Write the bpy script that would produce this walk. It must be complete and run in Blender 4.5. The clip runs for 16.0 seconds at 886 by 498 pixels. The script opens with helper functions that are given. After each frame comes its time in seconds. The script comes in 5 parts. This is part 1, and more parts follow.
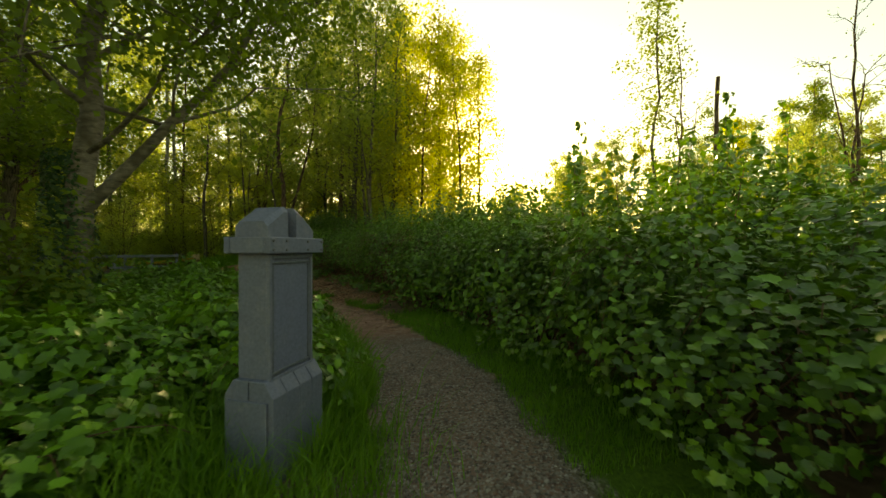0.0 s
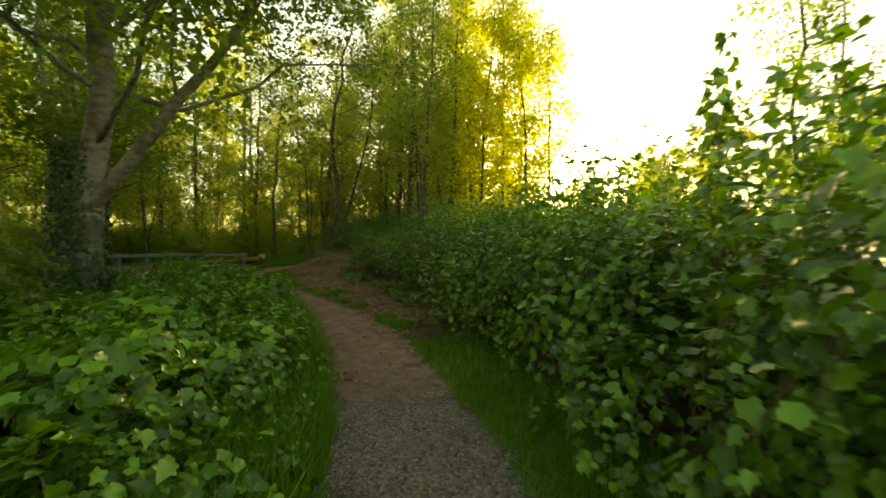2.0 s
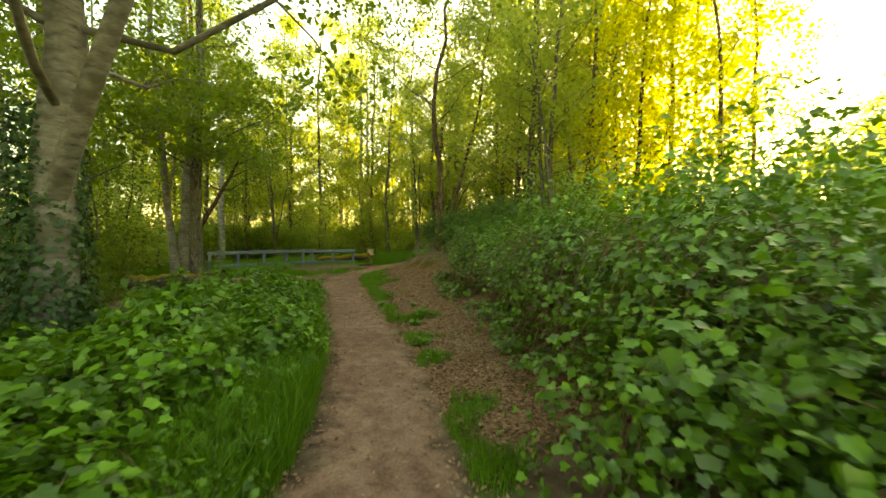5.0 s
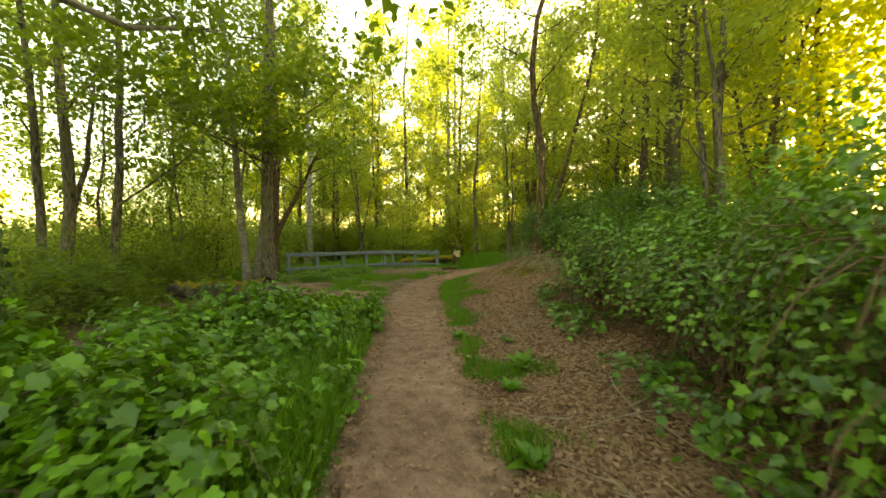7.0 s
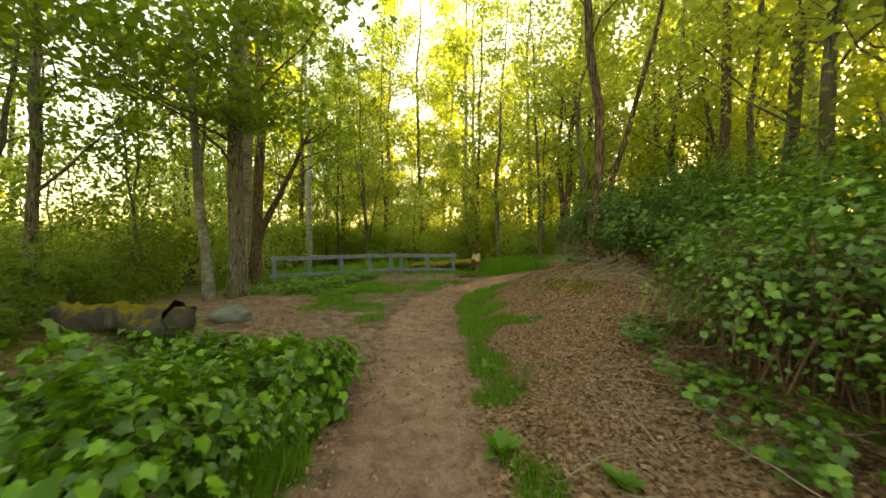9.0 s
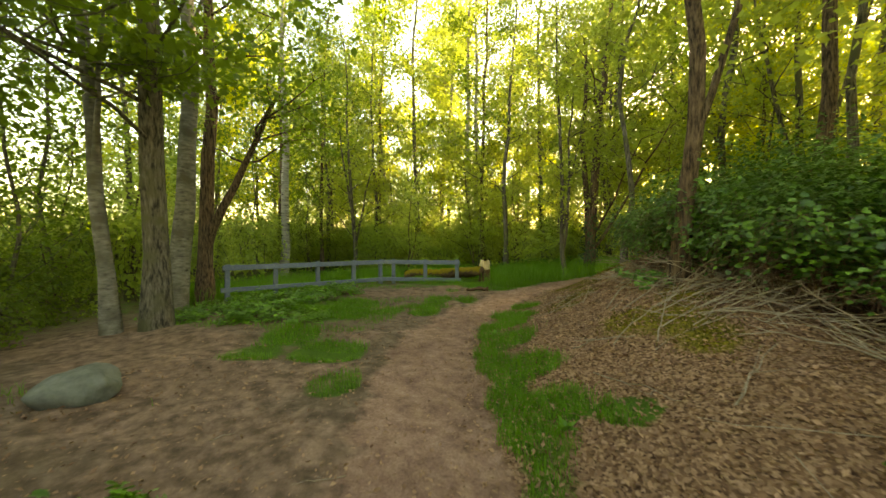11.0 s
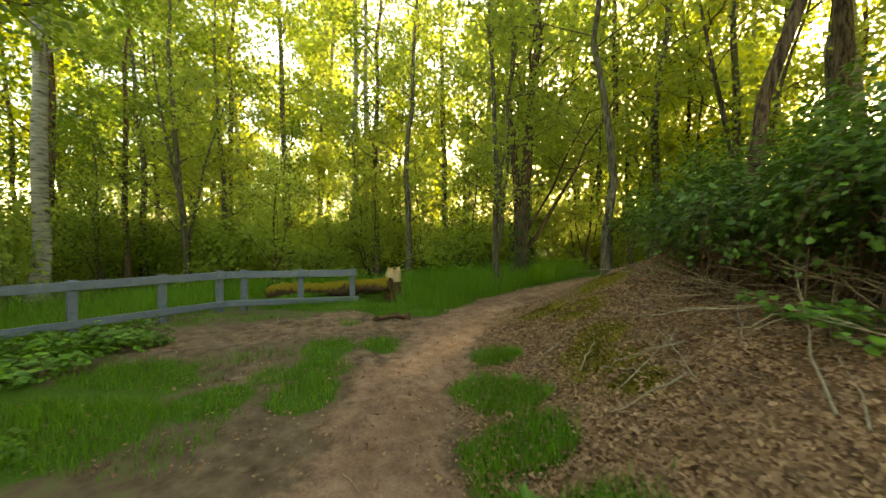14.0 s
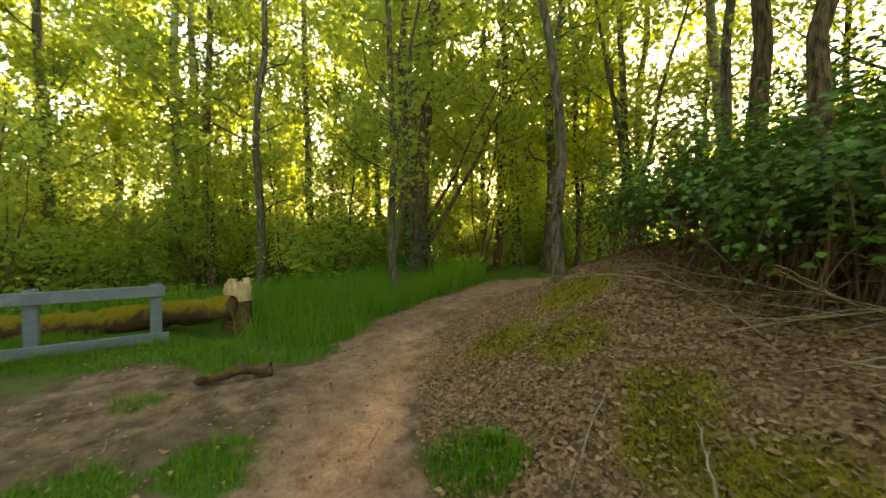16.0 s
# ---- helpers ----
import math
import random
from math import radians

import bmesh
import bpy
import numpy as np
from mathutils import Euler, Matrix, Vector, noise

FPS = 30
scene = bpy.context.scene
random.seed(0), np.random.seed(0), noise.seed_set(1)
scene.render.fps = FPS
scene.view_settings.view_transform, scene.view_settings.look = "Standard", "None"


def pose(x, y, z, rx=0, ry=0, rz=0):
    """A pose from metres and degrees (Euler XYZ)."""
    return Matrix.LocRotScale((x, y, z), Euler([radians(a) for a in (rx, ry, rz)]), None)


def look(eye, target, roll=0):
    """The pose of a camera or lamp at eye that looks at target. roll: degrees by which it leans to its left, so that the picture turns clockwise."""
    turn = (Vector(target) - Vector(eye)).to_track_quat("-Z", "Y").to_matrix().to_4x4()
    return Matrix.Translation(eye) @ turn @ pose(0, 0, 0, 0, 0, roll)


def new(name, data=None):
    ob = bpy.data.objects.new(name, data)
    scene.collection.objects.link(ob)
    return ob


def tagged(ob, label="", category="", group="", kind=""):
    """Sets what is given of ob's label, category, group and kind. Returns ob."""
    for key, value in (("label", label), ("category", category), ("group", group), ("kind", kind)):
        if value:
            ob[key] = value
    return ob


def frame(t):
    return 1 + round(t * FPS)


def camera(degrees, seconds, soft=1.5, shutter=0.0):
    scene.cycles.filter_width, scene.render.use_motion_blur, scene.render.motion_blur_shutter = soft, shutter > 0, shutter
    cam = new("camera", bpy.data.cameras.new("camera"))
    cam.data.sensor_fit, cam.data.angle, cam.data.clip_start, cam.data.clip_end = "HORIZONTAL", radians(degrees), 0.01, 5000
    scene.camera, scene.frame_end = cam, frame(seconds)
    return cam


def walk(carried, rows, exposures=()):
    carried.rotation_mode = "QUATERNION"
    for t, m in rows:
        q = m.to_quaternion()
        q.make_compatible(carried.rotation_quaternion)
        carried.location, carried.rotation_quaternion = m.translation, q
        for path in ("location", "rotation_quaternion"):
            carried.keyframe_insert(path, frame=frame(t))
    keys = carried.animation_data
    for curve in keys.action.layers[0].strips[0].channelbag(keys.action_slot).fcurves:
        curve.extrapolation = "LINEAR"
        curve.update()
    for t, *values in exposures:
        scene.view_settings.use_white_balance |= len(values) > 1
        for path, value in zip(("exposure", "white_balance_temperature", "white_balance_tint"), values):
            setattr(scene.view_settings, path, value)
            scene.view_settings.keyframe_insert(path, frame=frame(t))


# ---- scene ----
cam = camera(100.7, 16.0, shutter=0.3)
PATH = [
    (0, (0.089, 1.161, 1.361), (-0.072, 3.154, 1.352), 0.1),
    (0.5, (0.199, 1.685, 1.342), (0.008, 3.676, 1.335), 0.2),
    (1, (0.264, 2.211, 1.36), (0.057, 4.2, 1.36), 0.3),
    (1.5, (0.256, 2.693, 1.372), (0.003, 4.677, 1.374), 0.4),
    (2, (0.224, 3.181, 1.393), (-0.304, 5.11, 1.386), 0.6),
    (2.5, (0.064, 3.73, 1.366), (-0.635, 5.604, 1.361), 1.0),
    (3, (-0.141, 4.292, 1.36), (-0.948, 6.122, 1.348), 1.1),
    (3.2, (-0.229, 4.539, 1.37), (-1.131, 6.324, 1.355), 1.0),
    (5.3, (-1.293, 7.261, 1.651), (-2.487, 8.864, 1.581), 0.1),
    (5.5, (-1.49, 7.525, 1.657), (-2.75, 9.077, 1.587), -0.1),
    (6, (-1.976, 8.128, 1.597), (-3.319, 9.609, 1.534), -0.1),
    (6.5, (-2.435, 8.676, 1.572), (-3.842, 10.095, 1.508), -0.1),
    (7, (-2.945, 9.148, 1.589), (-4.437, 10.479, 1.528), 0.0),
    (7.5, (-3.49, 9.69, 1.57), (-5.003, 10.996, 1.51), 0.1),
    (8, (-4.077, 10.181, 1.571), (-5.624, 11.448, 1.515), 0.2),
    (8.5, (-4.664, 10.644, 1.568), (-6.212, 11.908, 1.511), 0.1),
    (9, (-5.285, 11.15, 1.566), (-6.832, 12.415, 1.512), 0.1),
    (9.2, (-5.533, 11.329, 1.545), (-7.078, 12.598, 1.489), 0.0),
    (11.3, (-8.108, 13.087, 1.706), (-9.63, 14.383, 1.648), 0.5),
    (11.5, (-8.359, 13.248, 1.675), (-9.863, 14.564, 1.618), 0.6),
    (12, (-8.947, 13.674, 1.663), (-10.332, 15.115, 1.608), 0.6),
    (12.5, (-9.533, 14.104, 1.652), (-10.818, 15.636, 1.602), 0.4),
    (13, (-10.105, 14.579, 1.69), (-11.296, 16.185, 1.635), 0.1),
    (13.5, (-10.666, 15.017, 1.665), (-11.766, 16.687, 1.613), 0.2),
    (14, (-11.225, 15.431, 1.628), (-12.258, 17.143, 1.578), 0.4),
    (14.5, (-11.721, 15.92, 1.583), (-12.685, 17.671, 1.529), 0.3),
    (15, (-12.204, 16.422, 1.549), (-12.993, 18.259, 1.503), 0.5),
    (15.5, (-12.589, 16.986, 1.513), (-13.108, 18.917, 1.469), 0.2),
    (16, (-12.927, 17.546, 1.523), (-13.258, 19.518, 1.481), 0.3),
]
walk(cam, [(t, look(eye, target, roll)) for t, eye, target, roll in PATH],
     [(0, 1.27, 13600, -3), (1.5, 1.66, 14200, -3), (3, 2.3, 15600, -3), (5.5, 3.1, 15400, 0), (7, 3.25, 14800, 3), (9, 3.28, 13800, 7), (12, 3.22, 11900, 6), (16, 3.28, 10800, 6)])

# ---- world, sun, exposure ----
SUN_AZ, SUN_EL = radians(-1.0), radians(11.9)      # from +y towards +x, above the horizon
world = bpy.data.worlds.new("sky")
scene.world = world
world.use_nodes = True
wt = world.node_tree
wt.nodes.clear()
sky = wt.nodes.new("ShaderNodeTexSky")
sky.sky_type, sky.sun_disc = "NISHITA", False
sky.sun_elevation, sky.sun_rotation = SUN_EL, SUN_AZ
sky.air_density, sky.dust_density, sky.ozone_density = 1.0, 0.9, 0.4
bg = wt.nodes.new("ShaderNodeBackground")
bg.inputs["Strength"].default_value = 0.15
wo = wt.nodes.new("ShaderNodeOutputWorld")
wt.links.new(sky.outputs[0], bg.inputs[0])
wt.links.new(bg.outputs[0], wo.inputs[0])

sun = new("sun", bpy.data.lights.new("sun", "SUN"))
sun.data.energy, sun.data.angle, sun.data.color = 4.3, radians(1.5), (1.0, 0.90, 0.60)
to_sun = Vector((math.sin(SUN_AZ) * math.cos(SUN_EL), math.cos(SUN_AZ) * math.cos(SUN_EL), math.sin(SUN_EL)))
sun.matrix_world = look(to_sun * 60, (0, 0, 0))

# ---- materials ----


def material(name):
    m = bpy.data.materials.new(name)
    m.use_nodes = True
    m.node_tree.nodes.clear()
    return m, m.node_tree


def node(nt, kind, **inputs):
    n = nt.nodes.new(kind)
    for key, value in inputs.items():
        n.inputs[key.replace("_", " ")].default_value = value
    return n


def ramp(nt, source, stops):
    n = nt.nodes.new("ShaderNodeValToRGB")
    els = n.color_ramp.elements
    while len(els) < len(stops):
        els.new(0.5)
    for el, (p, c) in zip(els, stops):
        el.position, el.color = p, (*c, 1) if len(c) == 3 else c
    nt.links.new(source, n.inputs[0])
    return n.outputs[0]


def mixed(nt, fac, a, b):
    n = nt.nodes.new("ShaderNodeMix")
    n.data_type = "RGBA"
    for slot, v in ((0, fac), (6, a), (7, b)):
        if isinstance(v, (int, float)):
            n.inputs[slot].default_value = v
        elif isinstance(v, tuple):
            n.inputs[slot].default_value = (*v, 1)
        else:
            nt.links.new(v, n.inputs[slot])
    return n.outputs[2]


def noise_of(nt, coords, scale, detail=4, rough=0.6):
    n = node(nt, "ShaderNodeTexNoise", Scale=scale, Detail=detail, Roughness=rough)
    nt.links.new(coords, n.inputs["Vector"])
    return n.outputs[0]


def maths(nt, op, a, b=0.0, clamp=False):
    n = nt.nodes.new("ShaderNodeMath")
    n.operation, n.use_clamp = op, clamp
    for slot, v in enumerate((a, b)):
        if isinstance(v, (int, float)):
            n.inputs[slot].default_value = v
        else:
            nt.links.new(v, n.inputs[slot])
    return n.outputs[0]


def finish(nt, shader):
    out = nt.nodes.new("ShaderNodeOutputMaterial")
    nt.links.new(shader, out.inputs[0])


def principled(nt, color, rough=0.8, bump=None, strength=0.4, distance=0.02, spec=0.3):
    p = node(nt, "ShaderNodeBsdfPrincipled", Roughness=rough)
    p.inputs["Specular IOR Level"].default_value = spec
    if isinstance(color, tuple):
        p.inputs["Base Color"].default_value = (*color, 1)
    else:
        nt.links.new(color, p.inputs["Base Color"])
    if bump is not None:
        b = node(nt, "ShaderNodeBump", Strength=strength, Distance=distance)
        nt.links.new(bump, b.inputs["Height"])
        nt.links.new(b.outputs[0], p.inputs["Normal"])
    return p.outputs[0]


def leaf_material(name, dark, light, through_color, share=0.45, gloss=0.5, sheen=0.35):
    """Thin leaves: coloured one by one, letting light through."""
    m, nt = material(name)
    geo = nt.nodes.new("ShaderNodeNewGeometry")
    pos = nt.nodes.new("ShaderNodeTexCoord")
    rnd = geo.outputs["Random Per Island"]
    broad = noise_of(nt, pos.outputs["Object"], 1.3, 2)
    f = maths(nt, "ADD", maths(nt, "MULTIPLY", rnd, 0.65), maths(nt, "MULTIPLY", broad, 0.4))
    col = ramp(nt, f, [(0.1, dark), (0.5, tuple(a * 0.6 + b * 0.4 for a, b in zip(dark, light))), (0.85, light)])
    base = principled(nt, col, gloss, spec=sheen)
    tr = nt.nodes.new("ShaderNodeBsdfTranslucent")
    tcol = mixed(nt, rnd, through_color, tuple(c * 0.6 for c in through_color))
    nt.links.new(tcol, tr.inputs[0])
    mix = nt.nodes.new("ShaderNodeMixShader")
    mix.inputs[0].default_value = share
    nt.links.new(base, mix.inputs[1])
    nt.links.new(tr.outputs[0], mix.inputs[2])
    finish(nt, mix.outputs[0])
    return m


def bark_material(name, stops, scale, stretch, bump=0.6, patches=None):
    m, nt = material(name)
    tc = nt.nodes.new("ShaderNodeTexCoord")
    mp = node(nt, "ShaderNodeMapping")
    mp.inputs["Scale"].default_value = stretch
    nt.links.new(tc.outputs["Object"], mp.inputs[0])
    n1 = noise_of(nt, mp.outputs[0], scale, 6, 0.65)
    n2 = noise_of(nt, tc.outputs["Object"], 1.7, 3)
    col = ramp(nt, n1, stops)
    if patches:
        f = ramp(nt, n2, [(0.48, (0, 0, 0)), (0.62, (1, 1, 1))])
        col = mixed(nt, f, col, patches)
    finish(nt, principled(nt, col, 0.9, n1, bump, 0.03, 0.15))
    return m


# Besides leaf variety, the wide tone range stands for sky-lit tops and dark gaps.
LEAF_BRAMBLE = leaf_material("bramble_leaf", (0.014, 0.050, 0.008), (0.15, 0.34, 0.035), (0.18, 0.38, 0.026), 0.24, 0.36, 0.55)
LEAF_COVER = leaf_material("ground_cover_leaf", (0.018, 0.066, 0.007), (0.17, 0.40, 0.03), (0.21, 0.44, 0.03), 0.28, 0.4, 0.5)
LEAF_DARK = leaf_material("shrub_leaf", (0.012, 0.042, 0.008), (0.115, 0.26, 0.03), (0.15, 0.32, 0.03), 0.28, 0.38, 0.5)
LEAF_TREE = leaf_material("tree_leaf", (0.085, 0.14, 0.016), (0.20, 0.27, 0.03), (0.56, 0.64, 0.12), 0.6, 0.55)
LEAF_MAPLE = leaf_material("maple_leaf", (0.045, 0.095, 0.014), (0.10, 0.17, 0.022), (0.30, 0.42, 0.035), 0.48, 0.55)
# Gold of low sun on the leaves is put into this yellower colour.
LEAF_GOLD = leaf_material("sunlit_leaf", (0.20, 0.22, 0.014), (0.36, 0.36, 0.03), (0.80, 0.82, 0.07), 0.64, 0.6)
LEAF_UNDER = leaf_material("undergrowth_leaf", (0.13, 0.22, 0.03), (0.30, 0.42, 0.07), (0.62, 0.72, 0.16), 0.58, 0.55)
GRASS = leaf_material("grass_blade", (0.035, 0.12, 0.010), (0.14, 0.32, 0.024), (0.22, 0.47, 0.03), 0.34, 0.5)
IVY = leaf_material("ivy_leaf", (0.018, 0.055, 0.018), (0.045, 0.11, 0.03), (0.06, 0.14, 0.03), 0.25, 0.38)
LITTER = leaf_material("dead_leaf", (0.16, 0.078, 0.045), (0.48, 0.28, 0.17), (0.25, 0.14, 0.07), 0.12, 0.8)
MOSS_TUFT = leaf_material("moss_tuft", (0.10, 0.085, 0.012), (0.21, 0.17, 0.02), (0.15, 0.13, 0.02), 0.2, 0.9)
BARK_PALE = bark_material("pale_bark", [(0.28, (0.035, 0.03, 0.025)), (0.42, (0.15, 0.135, 0.11)), (0.7, (0.29, 0.265, 0.225))], 5, (1, 1, 3.2), 0.5, (0.11, 0.10, 0.07))
BARK_BIRCH = bark_material("birch_bark", [(0.36, (0.03, 0.026, 0.022)), (0.44, (0.22, 0.205, 0.175)), (0.7, (0.40, 0.375, 0.32))], 3.2, (1, 1, 4.5), 0.4)
BARK_GREY = bark_material("grey_bark", [(0.38, (0.03, 0.026, 0.02)), (0.5, (0.115, 0.098, 0.075)), (0.64, (0.19, 0.165, 0.13))], 9, (2.2, 2.2, 0.45), 0.9, (0.10, 0.095, 0.05))
BARK_BROWN = bark_material("brown_bark", [(0.38, (0.025, 0.017, 0.012)), (0.52, (0.12, 0.078, 0.05)), (0.66, (0.2, 0.14, 0.09))], 10, (2.5, 2.5, 0.4), 0.9)
CANE = bark_material("cane", [(0.3, (0.08, 0.048, 0.03)), (0.7, (0.23, 0.15, 0.098))], 14, (1, 1, 0.5), 0.3)
DRY_STICK = bark_material("dry_stick", [(0.3, (0.17, 0.125, 0.09)), (0.7, (0.42, 0.34, 0.25))], 18, (1, 1, 0.6), 0.3)
PALE_WOOD = bark_material("pale_torn_wood", [(0.3, (0.30, 0.20, 0.11)), (0.5, (0.52, 0.38, 0.22)), (0.7, (0.64, 0.50, 0.33))], 16, (3, 3, 0.3), 0.6)
ROTTEN = bark_material("rotten_wood", [(0.3, (0.05, 0.028, 0.016)), (0.6, (0.16, 0.09, 0.05)), (0.8, (0.26, 0.17, 0.10))], 9, (0.6, 2.5, 2.5), 1.0)


def moss_log_material(name, under, bias=0.0):
    """Moss on the side that faces up, bark below."""
    m, nt = material(name)
    tc = nt.nodes.new("ShaderNodeTexCoord")
    geo = nt.nodes.new("ShaderNodeNewGeometry")
    sep = nt.nodes.new("ShaderNodeSeparateXYZ")
    nt.links.new(geo.outputs["Normal"], sep.inputs[0])
    n1 = noise_of(nt, tc.outputs["Object"], 9, 6, 0.7)
    n2 = noise_of(nt, tc.outputs["Object"], 45, 4, 0.7)
    up = maths(nt, "ADD", maths(nt, "ADD", sep.outputs[2], bias), maths(nt, "MULTIPLY", maths(nt, "SUBTRACT", n1, 0.5), 2.2))
    f = ramp(nt, up, [(0.0, (0, 0, 0)), (0.35, (1, 1, 1))])
    moss = ramp(nt, n2, [(0.3, (0.09, 0.075, 0.01)), (0.55, (0.24, 0.17, 0.016)), (0.8, (0.36, 0.27, 0.03))])
    wood = ramp(nt, n1, [(0.3, tuple(c * 0.5 for c in under)), (0.7, under)])
    finish(nt, principled(nt, mixed(nt, f, wood, moss), 0.95, n2, 0.9, 0.03, 0.1))
    return m


MOSSY = moss_log_material("mossy_bark", (0.13, 0.08, 0.05))
GREY_LOG = moss_log_material("weathered_log", (0.13, 0.11, 0.09), -0.45)


def paint_material(name, color, worn):
    m, nt = material(name)
    tc = nt.nodes.new("ShaderNodeTexCoord")
    mp = node(nt, "ShaderNodeMapping")
    mp.inputs["Scale"].default_value = (6, 6, 6)
    nt.links.new(tc.outputs["Object"], mp.inputs[0])
    n1 = noise_of(nt, mp.outputs[0], 1.2, 6, 0.65)
    n2 = noise_of(nt, mp.outputs[0], 9, 5, 0.7)
    f = ramp(nt, n1, [(0.5, (0, 0, 0)), (0.75, (1, 1, 1))])
    col = mixed(nt, f, color, worn)
    stain = ramp(nt, n2, [(0.3, (0.72, 0.72, 0.70)), (0.6, (1, 1, 1))])
    mul = nt.nodes.new("ShaderNodeMix")
    mul.data_type, mul.blend_type = "RGBA", "MULTIPLY"
    mul.inputs[0].default_value = 1
    nt.links.new(col, mul.inputs[6])
    nt.links.new(stain, mul.inputs[7])
    finish(nt, principled(nt, mul.outputs[2], 0.62, n2, 0.25, 0.004, 0.3))
    return m


PAINT_KIOSK = paint_material("grey_blue_paint", (0.135, 0.16, 0.222), (0.19, 0.205, 0.245))
PAINT_PANEL = paint_material("panel_paint", (0.14, 0.165, 0.245), (0.155, 0.18, 0.245))
# Darker copy of the box paint: shade of slot and panel edge put into colour.
PAINT_SHADE = paint_material("shaded_paint", (0.11, 0.13, 0.16), (0.13, 0.15, 0.17))
PAINT_FENCE = paint_material("fence_paint", (0.145, 0.175, 0.23), (0.22, 0.245, 0.275))
m, nt = material("bolt_steel")
finish(nt, principled(nt, (0.09, 0.095, 0.10), 0.5, spec=0.5))
BOLT = m
m, nt = material("grey_stone")
tc = nt.nodes.new("ShaderNodeTexCoord")
n1 = noise_of(nt, tc.outputs["Object"], 6, 6, 0.65)
finish(nt, principled(nt, ramp(nt, n1, [(0.3, (0.09, 0.095, 0.075)), (0.7, (0.20, 0.205, 0.17))]), 0.9, n1, 0.7, 0.03))
STONE = m


def ground_material():
    m, nt = material("forest_floor")
    tc = nt.nodes.new("ShaderNodeTexCoord")
    P = tc.outputs["Object"]
    big, mid, fine = noise_of(nt, P, 0.7, 4), noise_of(nt, P, 5, 5, 0.65), noise_of(nt, P, 38, 5, 0.7)

    def mask(name):
        a = nt.nodes.new("ShaderNodeAttribute")
        a.attribute_name = name
        return a.outputs["Fac"]

    vor = node(nt, "ShaderNodeTexVoronoi", Scale=55.0)
    nt.links.new(P, vor.inputs["Vector"])
    pebble = ramp(nt, vor.outputs["Color"], [(0.1, (0.07, 0.06, 0.05)), (0.5, (0.19, 0.165, 0.14)), (0.95, (0.38, 0.35, 0.31))])
    soil = ramp(nt, mid, [(0.25, (0.06, 0.038, 0.025)), (0.5, (0.155, 0.103, 0.07)), (0.75, (0.25, 0.175, 0.125))])
    trod = ramp(nt, maths(nt, "ADD", maths(nt, "MULTIPLY", mid, 0.6), maths(nt, "MULTIPLY", fine, 0.4)),
                [(0.32, (0.12, 0.072, 0.052)), (0.48, (0.275, 0.155, 0.112)), (0.66, (0.44, 0.28, 0.21))])
    turf = ramp(nt, fine, [(0.25, (0.03, 0.06, 0.01)), (0.55, (0.065, 0.13, 0.016)), (0.8, (0.11, 0.18, 0.025))])
    moss = ramp(nt, fine, [(0.3, (0.08, 0.066, 0.012)), (0.55, (0.22, 0.17, 0.02)), (0.75, (0.33, 0.26, 0.03))])
    vl = node(nt, "ShaderNodeTexVoronoi", Scale=40.0)
    nt.links.new(P, vl.inputs["Vector"])
    litter = ramp(nt, vl.outputs["Color"], [(0.1, (0.075, 0.036, 0.022)), (0.5, (0.22, 0.118, 0.068)), (0.9, (0.40, 0.24, 0.15))])

    def edge(name, lo=0.35, hi=0.65):
        v = maths(nt, "ADD", mask(name), maths(nt, "MULTIPLY", maths(nt, "SUBTRACT", mid, 0.5), 0.9))
        return ramp(nt, v, [(lo, (0, 0, 0)), (hi, (1, 1, 1))])

    col = mixed(nt, edge("litter"), soil, litter)
    col = mixed(nt, edge("moss", 0.3, 1.0), col, moss)
    col = mixed(nt, edge("turf"), col, turf)
    worn = ramp(nt, big, [(0.35, (0.78, 0.76, 0.74)), (0.65, (1.12, 1.12, 1.12))])
    tone = nt.nodes.new("ShaderNodeMix")
    tone.data_type, tone.blend_type = "RGBA", "MULTIPLY"
    tone.inputs[0].default_value = 1
    nt.links.new(trod, tone.inputs[6])
    nt.links.new(worn, tone.inputs[7])
    col = mixed(nt, edge("path", 0.3, 0.75), col, tone.outputs[2])
    stones = maths(nt, "MULTIPLY", edge("gravel"), ramp(nt, fine, [(0.38, (0.15, 0.15, 0.15)), (0.55, (1, 1, 1))]))
    col = mixed(nt, stones, col, pebble)
    h = maths(nt, "ADD", maths(nt, "MULTIPLY", mid, 0.6), maths(nt, "MULTIPLY", fine, 0.5))
    h = maths(nt, "ADD", h, maths(nt, "MULTIPLY", vor.outputs["Distance"], maths(nt, "MULTIPLY", edge("gravel"), 0.9)))
    finish(nt, principled(nt, col, 0.95, h, 0.8, 0.035, 0.12))
    return m


GROUND = ground_material()

# ---- mesh helpers ----


def grid_mesh(name, verts, faces, mat, smooth=False):
    """A mesh from arrays: verts (n, 3), faces (m, 3 or 4)."""
    verts, faces = np.asarray(verts, np.float32), np.asarray(faces, np.int32)
    me = bpy.data.meshes.new(name)
    k = faces.shape[1]
    me.vertices.add(len(verts))
    me.vertices.foreach_set("co", verts.ravel())
    me.loops.add(faces.size)
    me.loops.foreach_set("vertex_index", faces.ravel())
    me.polygons.add(len(faces))
    me.polygons.foreach_set("loop_start", np.arange(0, faces.size, k, dtype=np.int32))
    me.update(calc_edges=True)
    if smooth:
        me.polygons.foreach_set("use_smooth", np.ones(len(faces), bool))
    me.materials.append(mat)
    return me


def child(name, me, parent, label="", at=None):
    ob = new(name, me)
    ob.parent = parent
    if at is not None:
        ob.matrix_basis = at
    if label:
        ob["label"] = label
    return ob


def part(name, bm, mat, parent, label=""):
    me = bpy.data.meshes.new(name)
    bm.to_mesh(me)
    bm.free()
    me.materials.append(mat)
    return child(name, me, parent, label)


